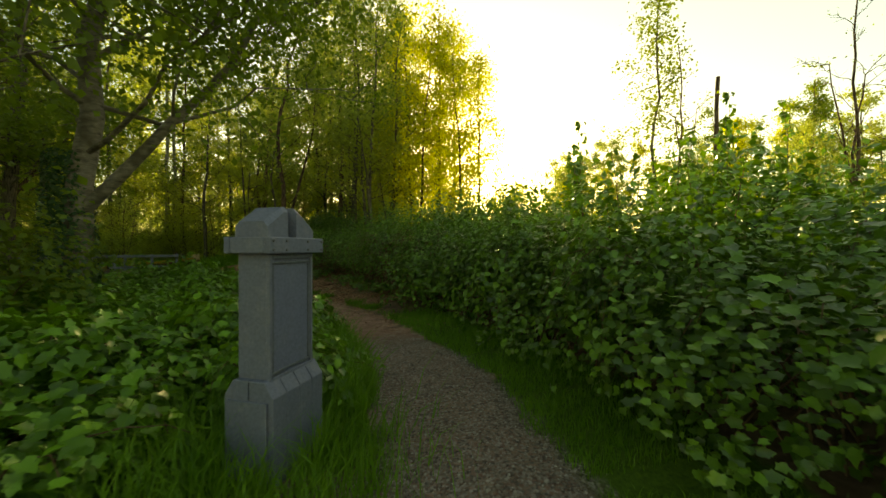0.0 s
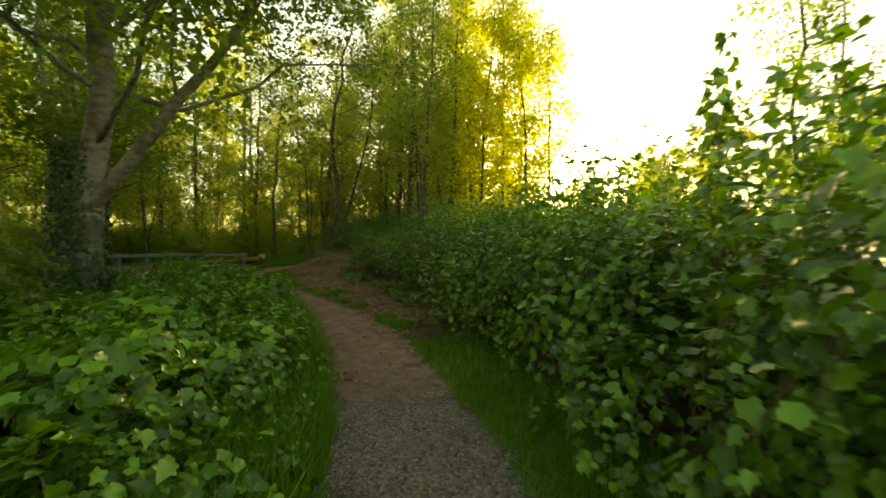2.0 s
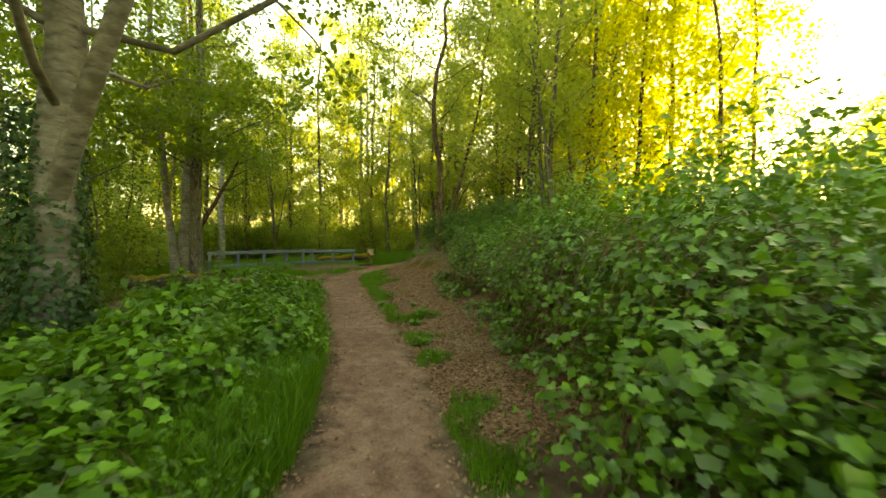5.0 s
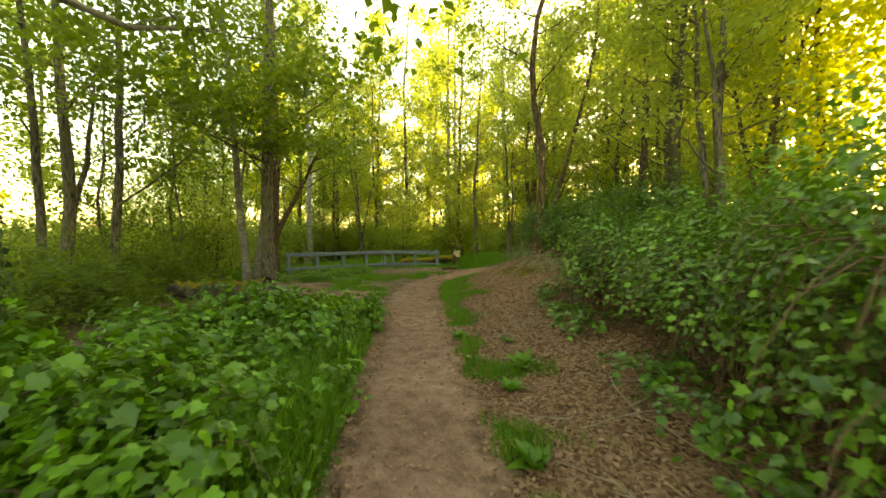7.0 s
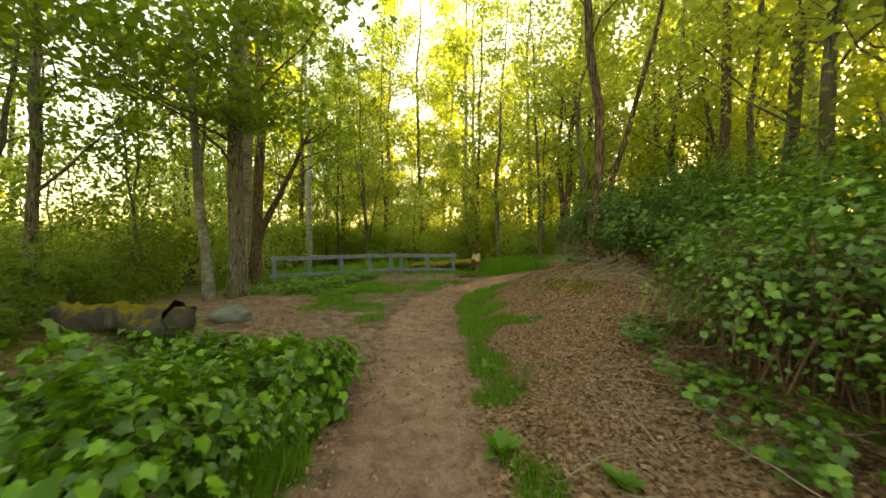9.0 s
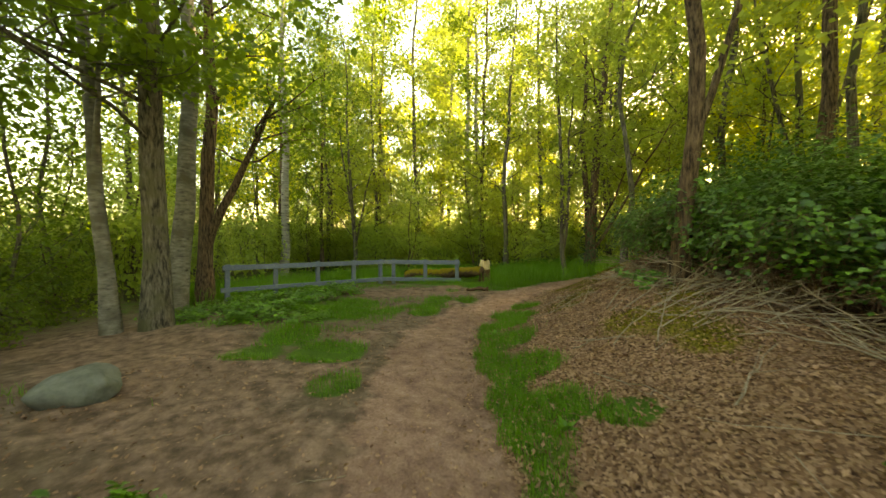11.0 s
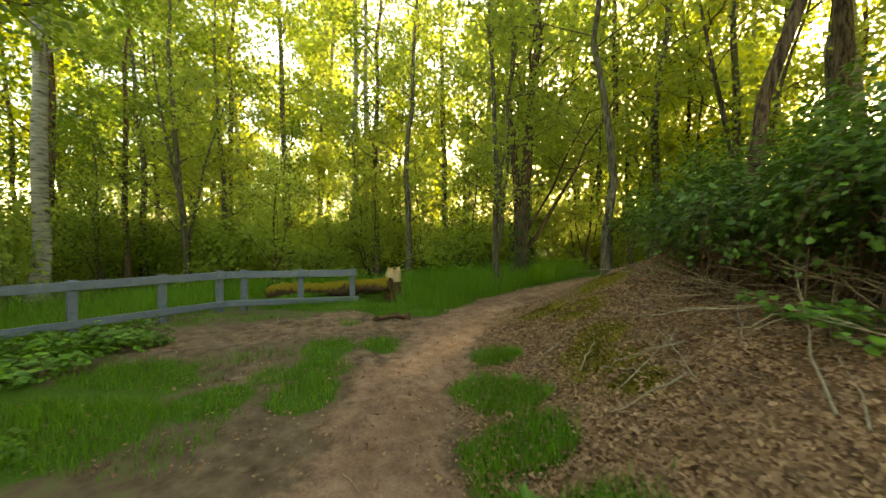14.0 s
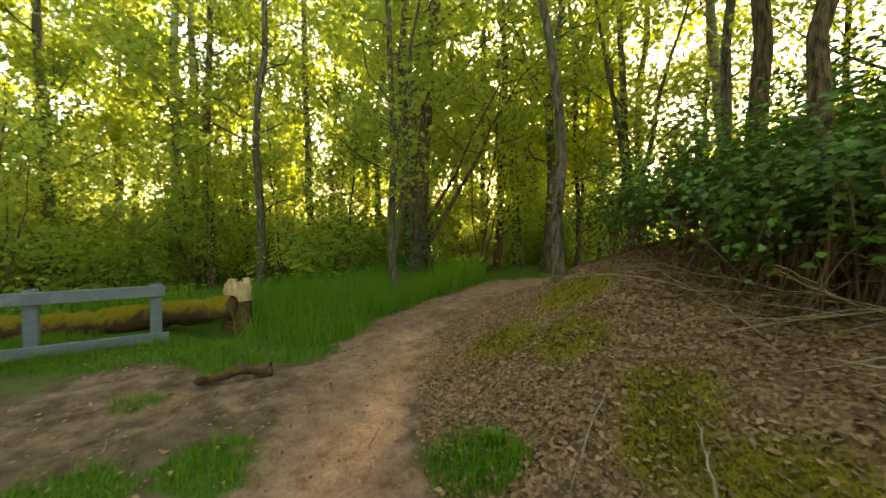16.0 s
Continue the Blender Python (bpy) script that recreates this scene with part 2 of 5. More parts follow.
def thing(name, label, category, group="", at=None):
    ob = new(name)
    ob.empty_display_size = 0.2
    if at is not None:
        ob.matrix_basis = at
    return tagged(ob, label, category, group)


def box(w, d, h, bevel=0.006, at=None, chamfer_top=0.0):
    """A bevelled box standing on z = 0."""
    bm = bmesh.new()
    bmesh.ops.create_cube(bm, size=1)
    for v in bm.verts:
        v.co = Vector((v.co.x * w, v.co.y * d, (v.co.z + 0.5) * h))
    if bevel:
        bmesh.ops.bevel(bm, geom=list(bm.edges), offset=bevel, segments=1, affect="EDGES")
    if at is not None:
        bm.transform(at)
    return bm


def tube(points, radii, sides=6, rough=0.0, rng=None):
    """Quads round a bent line."""
    pts = np.asarray(points, float)
    n = len(pts)
    tan = np.gradient(pts, axis=0)
    tan /= np.linalg.norm(tan, axis=1)[:, None] + 1e-9
    ref = np.where(np.abs(tan[:, 2:3]) > 0.9, np.array([[1.0, 0, 0]]), np.array([[0, 0, 1.0]]))
    u = np.cross(tan, ref)
    u /= np.linalg.norm(u, axis=1)[:, None] + 1e-9
    for i in range(1, n):                      # keep the ring from twisting
        w = u[i - 1] - tan[i] * np.dot(u[i - 1], tan[i])
        u[i] = w / (np.linalg.norm(w) + 1e-9)
    v = np.cross(tan, u)
    a = np.arange(sides) * 2 * np.pi / sides
    r = np.asarray(radii, float)[:, None] * np.ones((1, sides))
    if rough and rng is not None:
        r = r * (1 + rng.uniform(-rough, rough, r.shape))
    V = pts[:, None] + r[..., None] * (np.cos(a)[None, :, None] * u[:, None] + np.sin(a)[None, :, None] * v[:, None])
    i, j = np.meshgrid(np.arange(n - 1), np.arange(sides), indexing="ij")
    k = (j + 1) % sides
    F = np.stack([i * sides + j, i * sides + k, (i + 1) * sides + k, (i + 1) * sides + j], -1).reshape(-1, 4)
    return V.reshape(-1, 3), F


def joined(pieces):
    V, F, o = [], [], 0
    for v, f in pieces:
        V.append(v)
        F.append(f + o)
        o += len(v)
    return np.concatenate(V), np.concatenate(F)


LEAF = np.array([[0, 0, 0], [0.36, 0.42, 0.10], [0, 0.5, 0], [-0.36, 0.42, 0.10], [0, 1, -0.14]])
LEAF_F = np.array([[0, 1, 2], [1, 4, 2], [0, 2, 3], [2, 4, 3]])
SIMPLE = np.array([[0, 0, 0], [0.36, 0.45, 0.06], [0, 1, -0.06], [-0.36, 0.45, 0.06]])
SIMPLE_F = np.array([[0, 1, 2], [0, 2, 3]])

LOBED = np.array([[0, 0.42, -0.03], [0, 0.10, 0.0], [0.27, 0.0, 0.07], [0.40, 0.24, 0.15], [0.34, 0.40, 0.12], [0.47, 0.58, 0.06], [0.26, 0.68, 0.07],
                  [0, 1.0, -0.17], [-0.26, 0.68, 0.07], [-0.47, 0.58, 0.06], [-0.34, 0.40, 0.12], [-0.40, 0.24, 0.15], [-0.27, 0.0, 0.07]])
LOBED_F = np.array([[0, k, k % 12 + 1] for k in range(1, 13)])


def leaves(rng, centres, normals, sizes, shape=LEAF, faces=LEAF_F, spread=0.5):
    """Leaves about the centres, each turned at random about its normal."""
    n = len(centres)
    N = np.asarray(normals, float) + rng.normal(0, spread, (n, 3))
    N /= np.linalg.norm(N, axis=1)[:, None] + 1e-9
    A = rng.normal(0, 1, (n, 3))
    A[:, 2] -= 0.35
    Y = A - N * (A * N).sum(1)[:, None]
    Y /= np.linalg.norm(Y, axis=1)[:, None] + 1e-9
    X = np.cross(Y, N)
    s = np.asarray(sizes, float)[:, None, None]
    L = shape[None] * np.ones((n, 1, 1))
    V = np.asarray(centres)[:, None] + s * (L[..., 0:1] * X[:, None] + (L[..., 1:2] - 0.5) * Y[:, None] + L[..., 2:3] * N[:, None])
    F = faces[None] + (np.arange(n) * len(shape))[:, None, None]
    return V.reshape(-1, 3), F.reshape(-1, 3)


def bent(rng, a, b, n=6, wander=0.06):
    """A wandering line from a to b."""
    a, b = np.asarray(a, float), np.asarray(b, float)
    t = np.linspace(0, 1, n)[:, None]
    d = np.linalg.norm(b - a)
    w = np.cumsum(rng.normal(0, wander * d / n ** 0.5, (n, 3)), axis=0)
    w -= w[0]
    return a + (b - a) * t + w - w[-1:] * t * 0.7


# ---- the lie of the land ----
TRAIL = np.array([(0.3, -30), (0.3, -6), (0.3, -2), (0.25, 1), (0.18, 3.2), (-0.1, 4.3), (-0.52, 5.4), (-1.2, 6.5), (-2.25, 8.0), (-3.4, 9.35),
                  (-4.75, 10.55), (-6.2, 11.6), (-7.5, 12.6), (-8.9, 13.7), (-10.7, 15.1), (-11.9, 16.1), (-12.85, 17.2), (-13.4, 18.2),
                  (-13.95, 19.5), (-14.4, 20.9), (-14.55, 22.2), (-14.35, 23.5), (-13.8, 24.7), (-12.9, 26.0), (-11.3, 27.6), (-8, 30), (-2, 34)])
_seg = np.diff(TRAIL, axis=0)
_len = np.linalg.norm(_seg, axis=1)
_cum = np.concatenate([[0], np.cumsum(_len)])


def trail(x, y):
    """How far along the trail a place lies, and how far to its right."""
    x, y = np.asarray(x, float), np.asarray(y, float)
    best, along, side = np.full(x.shape, 1e9), np.zeros(x.shape), np.zeros(x.shape)
    for (px, py), (sx, sy), ln, c in zip(TRAIL[:-1], _seg, _len, _cum):
        t = np.clip(((x - px) * sx + (y - py) * sy) / ln ** 2, 0, 1)
        dx, dy = x - px - t * sx, y - py - t * sy
        d = np.hypot(dx, dy)
        closer = d < best
        best = np.where(closer, d, best)
        along = np.where(closer, c + t * ln, along)
        side = np.where(closer, np.where(sx * dy - sy * dx > 0, -d, d), side)
    return along, side


def spot(s, d):
    """The place s metres along the trail and d to its right."""
    i = int(np.clip(np.searchsorted(_cum, s) - 1, 0, len(_len) - 1))
    u = _seg[i] / _len[i]
    p = TRAIL[i] + u * (s - _cum[i])
    return p[0] + u[1] * d, p[1] - u[0] * d


S0 = float(trail(0.25, 1.0)[0])            # the trail's length where the walk begins


def ease(a, b, v):
    t = np.clip((np.asarray(v, float) - a) / (b - a), 0, 1)
    return t * t * (3 - 2 * t)


def wave(x, y, f, p=0.0):
    return np.sin(x * f + p) * np.cos(y * f * 1.17 + p * 1.7) + 0.5 * np.sin(x * f * 2.3 - y * f * 1.9 + p * 2.1)


def height(x, y):
    x, y = np.asarray(x, float), np.asarray(y, float)
    s, d = trail(x, y)
    rise = 0.14 * ease(S0 + 23.5, S0 + 27.5, s) + 0.42 * ease(S0 + 27.0, S0 + 32.0, s)
    bank = (0.35 + 0.75 * ease(S0 + 14, S0 + 22, s)) * ease(0.45, 4.2, d) + 0.4 * ease(4, 14, d) * ease(S0 + 8, S0 + 16, s)
    fall = -0.25 * ease(4.5, 9, -d) * ease(S0 + 14, S0 + 20, s) + 0.12 * ease(0.5, 2.0, -d) * (1 - ease(S0 + 13, S0 + 17, s))
    fall = fall + 0.30 * np.exp(-((x + 12.2) ** 2 + (y - 10.7) ** 2) / 1.3)
    fall = fall + 0.28 * np.exp(-((x + 11.9) ** 2 + (y - 22.8) ** 2) / 2.2)
    rough = 0.035 * wave(x, y, 1.1) + 0.02 * wave(x, y, 3.1, 1.0)
    return rise + bank + fall + rough * ease(0.2, 1.2, np.abs(d)) + 0.008 * wave(x, y, 5.0, 2.0)


def blobs(x, y, discs):
    v = np.zeros(np.shape(x))
    for cx, cy, r in discs:
        v = np.maximum(v, 1 - ease(r * 0.55, r * 1.25, np.hypot(x - cx, y - cy)))
    return v


DIRT = [(-10.9, 13.3, 1.2), (-12.6, 13.2, 1.5), (-14.6, 13.0, 1.6), (-16.4, 12.3, 1.5), (-12.2, 14.6, 0.7), (-13.4, 15.9, 0.45), (-17.6, 18.2, 0.8), (-16.9, 19.2, 0.9),
        (-16.0, 20.1, 0.85), (-15.2, 20.8, 0.8), (-14.7, 19.0, 0.4), (-15.4, 18.0, 0.4), (-16.6, 20.5, 0.7)]
TURF = [(-17.3, 15.5, 1.2), (-18.4, 17.0, 0.8), (-16.4, 17.0, 0.85), (-15.6, 16.3, 0.9), (-15.1, 17.35, 0.45), (-14.35, 17.85, 0.38), (-14.9, 18.6, 0.45), (-15.2, 18.1, 0.35),
        (-14.45, 18.05, 0.35), (-14.75, 19.65, 0.38), (-15.35, 19.1, 0.42), (-16.05, 20.25, 0.28), (-15.2, 22.3, 0.4), (-13.7, 14.15, 0.5), (-13.05, 15.05, 0.65), (-11.8, 14.6, 0.4),
        (-14.2, 14.9, 0.55), (-15.0, 22.4, 0.6), (-12.9, 18.95, 0.42), (-12.1, 18.1, 0.42), (-11.45, 17.4, 0.4), (-13.1, 19.95, 0.36), (-12.5, 18.85, 0.4), (-10.55, 16.6, 0.45), (-9.75, 15.95, 0.4), (-9.1, 16.1, 0.3)]
MOSSY_SPOTS = [(-11.85, 20.2, 0.6), (-11.7, 19.4, 0.65), (-12.95, 21.6, 0.7), (-12.3, 21.2, 0.7), (-12.0, 19.8, 0.5), (-9.5, 18.7, 0.6), (-9.9, 17.9, 0.6), (-9.3, 17.95, 0.8), (-8.9, 17.6, 0.6), (-12.1, 22.1, 0.8), (-11.4, 18.9, 0.4),
               (-12.8, 11.5, 0.5), (-13.3, 11.0, 0.6), (-11.6, 10.2, 0.5), (-12.3, 10.0, 0.6)]


def masks(x, y):
    s, d = trail(x, y)
    k = s - S0
    half = 0.44 + 0.12 * ease(9, 14, k) - 0.06 * ease(19, 24, k) + 0.06 * wave(x, y, 1.9)
    path = 1 - ease(half - 0.22, half + 0.36, np.abs(d) + 0.10 * wave(x, y, 3.7, 0.4) + 0.07 * wave(x, y, 8.3, 1.2))
    path = np.maximum(path, blobs(x, y, DIRT) * 0.47)
    gravel = (1 - ease(0.35, 0.95, np.abs(d))) * (1 - 0.75 * ease(4.0, 7.0, k)) * (1 - ease(11, 15, k))
    apron = (1 - ease(2.9, 3.5, y + 0.12 * x)) * ease(-1.4, -0.7, x)
    gravel, path = np.maximum(gravel, apron), np.maximum(path, apron)
    right = ease(0.55, 0.8, d)
    turf = (1 - ease(1.2, 2.2, np.abs(d))) * (1 - ease(6, 9, k)) * ease(0.4, 0.7, np.abs(d))
    turf = np.maximum(turf, ease(0.45, 0.75, -d) * (1 - ease(1.6, 3.0, -d)) * (1 - ease(14.5, 17, k)))
    strip = np.maximum(ease(-0.55, 0.25, wave(x, y, 1.7, 0.5)), 0.85 * ease(15.5, 17.5, k) * (1 - ease(20, 22.5, k))) * ease(0.5, 0.65, d + 0.12 * wave(x, y, 2.6, 1.1)) * (1 - ease(1.0, 1.6, d + 0.28 * wave(x, y, 1.3, 0.8))) * ease(7, 9, k) * (1 - ease(22, 24, k))
    turf = np.maximum(np.maximum(turf, strip * 0.85), blobs(x, y, TURF))
    turf = np.maximum(turf, ease(0.4, 0.8, -d) * ease(25, 26.5, k))
    turf = np.maximum(turf, ease(6, 9, np.abs(d)) * 0.5)
    turf = np.maximum(turf, 0.36 * ease(1.0, 1.6, -d) * ease(15, 17.5, k))
    litter = ease(0.3, 0.75, d) * ease(8, 9.5, k) * (1 - ease(5, 8, d)) * (1 - 0.38 * ease(17.5, 21, k))
    litter = np.maximum(litter, 0.75 * ease(0.45, 0.8, -d) * ease(11.5, 13, k) * (1 - ease(1.2, 1.8, -d)) * (1 - ease(16, 18, k)))
    moss = blobs(x, y, [(cx, cy, r * 0.62) for cx, cy, r in MOSSY_SPOTS])
    return path, gravel, turf * (1 - 0.9 * blobs(x, y, DIRT) * (1 - blobs(x, y, TURF))), litter, moss


def axis_steps(lo, hi, step, reach):
    inner = np.arange(lo, hi + step / 2, step)
    out, g = [], step
    v = 0.0
    while v < reach:
        g *= 1.22
        v += g
        out.append(v)
    out = np.array(out)
    return np.concatenate([lo - out[::-1], inner, hi + out])


gx, gy = axis_steps(-24, 5, 0.13, 900), axis_steps(-1.5, 29, 0.13, 900)
X, Y = np.meshgrid(gx, gy, indexing="ij")
Z = height(X, Y)
far = ease(40, 120, np.hypot(X + 8, Y - 12))
Z = Z * (1 - far) + 0.3 * far
V = np.stack([X, Y, Z], -1).reshape(-1, 3)
ni, nj = X.shape
I, J = np.meshgrid(np.arange(ni - 1), np.arange(nj - 1), indexing="ij")
F = np.stack([I * nj + J, (I + 1) * nj + J, (I + 1) * nj + J + 1, I * nj + J + 1], -1).reshape(-1, 4)
me = grid_mesh("ground", V, F, GROUND, True)
for key, values in zip(("path", "gravel", "turf", "litter", "moss"), masks(X, Y)):
    at = me.attributes.new(key, "FLOAT", "POINT")
    at.data.foreach_set("value", values.ravel().astype(np.float32))
tagged(new("ground", me), "trodden dirt and gravel trail through grass, moss and leaf litter", "ground", kind="structure")


def z_at(x, y):
    return float(height(np.array([x]), np.array([y]))[0])


# ---- the painted sign box ----
def sign_box():
    # +y runs along the front's width, +x looks out of the front
    front = math.degrees(math.atan2(0.071, 0.40))
    at = pose(-1.09, 3.30, z_at(-1.09, 3.3) - 0.02, 0, 0, front * -1) @ Matrix.Diagonal((0.89, 0.89, 1.0, 1.0))
    box_ob = thing("sign_box", "grey painted wooden notice box on a chamfered plank base, in grass", "sign box", at=at)
    w, t = 0.44, 0.24
    # base: planks round a core, their tops sloping to the body
    n = 4
    for k in range(n):
        y0 = -w / 2 - 0.043 + (w + 0.086) * k / n
        y1 = y0 + (w + 0.086) / n - 0.005
        for sx in (1, -1):
            bm = bmesh.new()
            prof = [(sx * 0.004, 0), (sx * (t / 2 + 0.06), 0), (sx * (t / 2 + 0.06), 0.50), (sx * (t / 2 - 0.005), 0.585), (sx * 0.004, 0.585)]
            a = [bm.verts.new((px, y0, pz)) for px, pz in prof]
            b = [bm.verts.new((px, y1, pz)) for px, pz in prof]
            bm.faces.new(a[::-1])
            bm.faces.new(b)
            for i in range(5):
                bm.faces.new((a[i], a[(i + 1) % 5], b[(i + 1) % 5], b[i]))
            bmesh.ops.recalc_face_normals(bm, faces=bm.faces)
            bmesh.ops.bevel(bm, geom=list(bm.edges), offset=0.004, segments=1, affect="EDGES")
            part("base_plank", bm, PAINT_KIOSK, box_ob)
    for sy in (1, -1):
        part("base_plank", box(t + 0.05, 0.02, 0.48, 0.003, Matrix.Translation((0, sy * (w / 2 + 0.054), 0))), PAINT_KIOSK, box_ob)
    body = part("body", box(t - 0.03, w - 0.004, 0.725, 0.004, Matrix.Translation((-0.012, 0, 0.56))), PAINT_KIOSK, box_ob)
    part("panel", box(0.012, w - 0.05, 0.66, 0.002, Matrix.Translation((t / 2 - 0.020, 0, 0.595))), PAINT_PANEL, box_ob, "plain grey notice panel")
    for sy in (1, -1):
        part("frame_stile", box(0.03, 0.024, 0.72, 0.004, Matrix.Translation((t / 2 - 0.012, sy * (w / 2 - 0.012), 0.562))), PAINT_KIOSK, box_ob)
    part("frame_rail", box(0.03, w - 0.05, 0.028, 0.004, Matrix.Translation((t / 2 - 0.012, 0, 0.564))), PAINT_KIOSK, box_ob)
    part("frame_rail", box(0.03, w - 0.05, 0.03, 0.004, Matrix.Translation((t / 2 - 0.012, 0, 1.25))), PAINT_KIOSK, box_ob)
    for sy in (1, -1):
        part("panel_bead", box(0.014, 0.012, 0.60, 0.002, Matrix.Translation((t / 2 - 0.009, sy * (w / 2 - 0.037), 0.618))), PAINT_SHADE, box_ob)
    for z in (0.606, 1.222):
        part("panel_bead", box(0.014, w - 0.062, 0.012, 0.002, Matrix.Translation((t / 2 - 0.009, 0, z))), PAINT_SHADE, box_ob)
    # cap: two long boards front and back, two short ones between
    for sx in (1, -1):
        part("cap_board", box(0.045, w + 0.115, 0.092, 0.005, Matrix.Translation((sx * (t / 2 + 0.03), 0, 1.283))), PAINT_KIOSK, box_ob)
    for sy in (1, -1):
        part("cap_board", box(t + 0.012, 0.045, 0.09, 0.005, Matrix.Translation((0, sy * (w / 2 + 0.034), 1.284))), PAINT_KIOSK, box_ob)
    part("cap_top", box(t + 0.012, w + 0.02, 0.03, 0.003, Matrix.Translation((0, 0, 1.343))), PAINT_KIOSK, box_ob)
    for y in (-0.25, -0.13, 0.09, 0.25):
        for z in (1.303, 1.353):
            bm = bmesh.new()
            bmesh.ops.create_cone(bm, cap_ends=True, segments=8, radius1=0.008, radius2=0.006, depth=0.008, matrix=Matrix.Translation((t / 2 + 0.056, y, z)) @ Matrix.Rotation(radians(90), 4, "Y"))
            part("bolt", bm, BOLT, box_ob, "dark steel bolt head")
    # roof: two shaped blocks; the gap between is a set-back block in shade colour
    for y0, y1, mat in ((-0.24, -0.05, PAINT_KIOSK), (0.035, 0.23, PAINT_KIOSK), (-0.05, 0.035, PAINT_SHADE)):
        deep = 0.0 if mat is PAINT_KIOSK else 0.06
        bm = bmesh.new()
        def top(y):
            return 1.555 - 0.10 * max(0.0, (abs(y + 0.01) - 0.07) / 0.17)
        ys = np.linspace(y0 + 0.001, y1 - 0.001, 6)
        rings = []
        for y in ys:
            ht = top(y) - deep * 0.4
            rings.append([bm.verts.new((px, y, pz)) for px, pz in ((-t / 2 + deep, 1.372), (t / 2 - deep, 1.372), (t / 2 - deep, ht - 0.03), (t / 2 - 0.03 - deep, ht), (-t / 2 + 0.03 + deep, ht), (-t / 2 + deep, ht - 0.03))])
        for r, q in zip(rings, rings[1:]):
            for i in range(6):
                bm.faces.new((r[i], r[(i + 1) % 6], q[(i + 1) % 6], q[i]))
        bm.faces.new(rings[0][::-1])
        bm.faces.new(rings[-1])
        bmesh.ops.recalc_face_normals(bm, faces=bm.faces)
        part("roof_block", bm, mat, box_ob)


sign_box()


# ---- the fence ----
def fence():
    a, b, c = Vector((-19.56, 14.72, 0)), Vector((-19.37, 19.83, 0)), Vector((-17.5, 21.84, 0))
    f = thing("rail_fence", "weathered grey-blue painted wooden rail fence with a bend", "fence")
    rng = np.random.default_rng(5)
    for p, q, stops in ((a, b, (0.12, 1.4, 2.7, 3.95, 5.0)), (b, c, (0.33, 1.5, 2.66))):
        u = (q - p).normalized()
        yaw = math.degrees(math.atan2(u.y, u.x))
        ln = (q - p).length
        n = Vector((u.y, -u.x, 0))                 # towards the trail
        for d in stops:
            o = p + u * d - n * 0.06
            g = z_at(o.x, o.y)
            lean = rng.uniform(-1.2, 1.2)
            part("post", box(0.13, 0.09, 0.93 - g + 0.25, 0.008, pose(o.x, o.y, g - 0.25, lean, lean * 0.5, yaw)), PAINT_FENCE, f)
        mid = (p + q) / 2 + n * 0.012
        off = 0.02 if p is a else 0.0
        part("top_rail", box(ln + (0.0 if p is a else 0.02), 0.05, 0.15, 0.008, pose(mid.x, mid.y, 0.755 + off * 0.1, 0, 0, yaw)), PAINT_FENCE, f)
        part("bottom_rail", box(ln + 0.1, 0.05, 0.13, 0.008, pose(mid.x, mid.y, 0.14, 0, 0.0, yaw)), PAINT_FENCE, f)


fence()


def ragged_log(name, label, a, b, r0, r1, mat, rng, sides=14, n=22, end=None, gnarl=0.035):
    ob = thing(name, label, "log")
    pts = bent(rng, a, b, n, 0.015)
    V, F = tube(pts, np.linspace(r0, r1, n) * (1 + rng.normal(0, 0.05, n)), sides, 0.05, rng)
    V += gnarl * np.sin(V[:, [1, 2, 0]] * 2.6 + 1) * np.cos(V[:, [2, 0, 1]] * 5.3) + gnarl * np.sin(V[:, [1, 2, 0]] * 13) * np.cos(V[:, [2, 0, 1]] * 17) + 0.012 * np.sin(V[:, [2, 0, 1]] * 61)
    child("trunk", grid_mesh("trunk", V, F, mat, True), ob)
    for e, nxt, r in ((pts[0], pts[1], r0), (pts[-1], pts[-2], r1)):
        d = (e - nxt) / np.linalg.norm(e - nxt)
        ring, tip = tube([e - d * 0.03, e + d * 0.012, e + d * 0.013], [r * 0.93, r * 0.8, 0.004], sides, 0.1, rng)
        child("end_grain", grid_mesh("end_grain", ring, tip, end or ROTTEN, False), ob, "broken wood end")
    return ob


rng = np.random.default_rng(11)
ragged_log("mossy_log", "fallen log under thick orange-green moss behind the fence", (-20.3, 21.45, 0.20), (-16.92, 22.42, 0.52), 0.19, 0.17, MOSSY, rng)


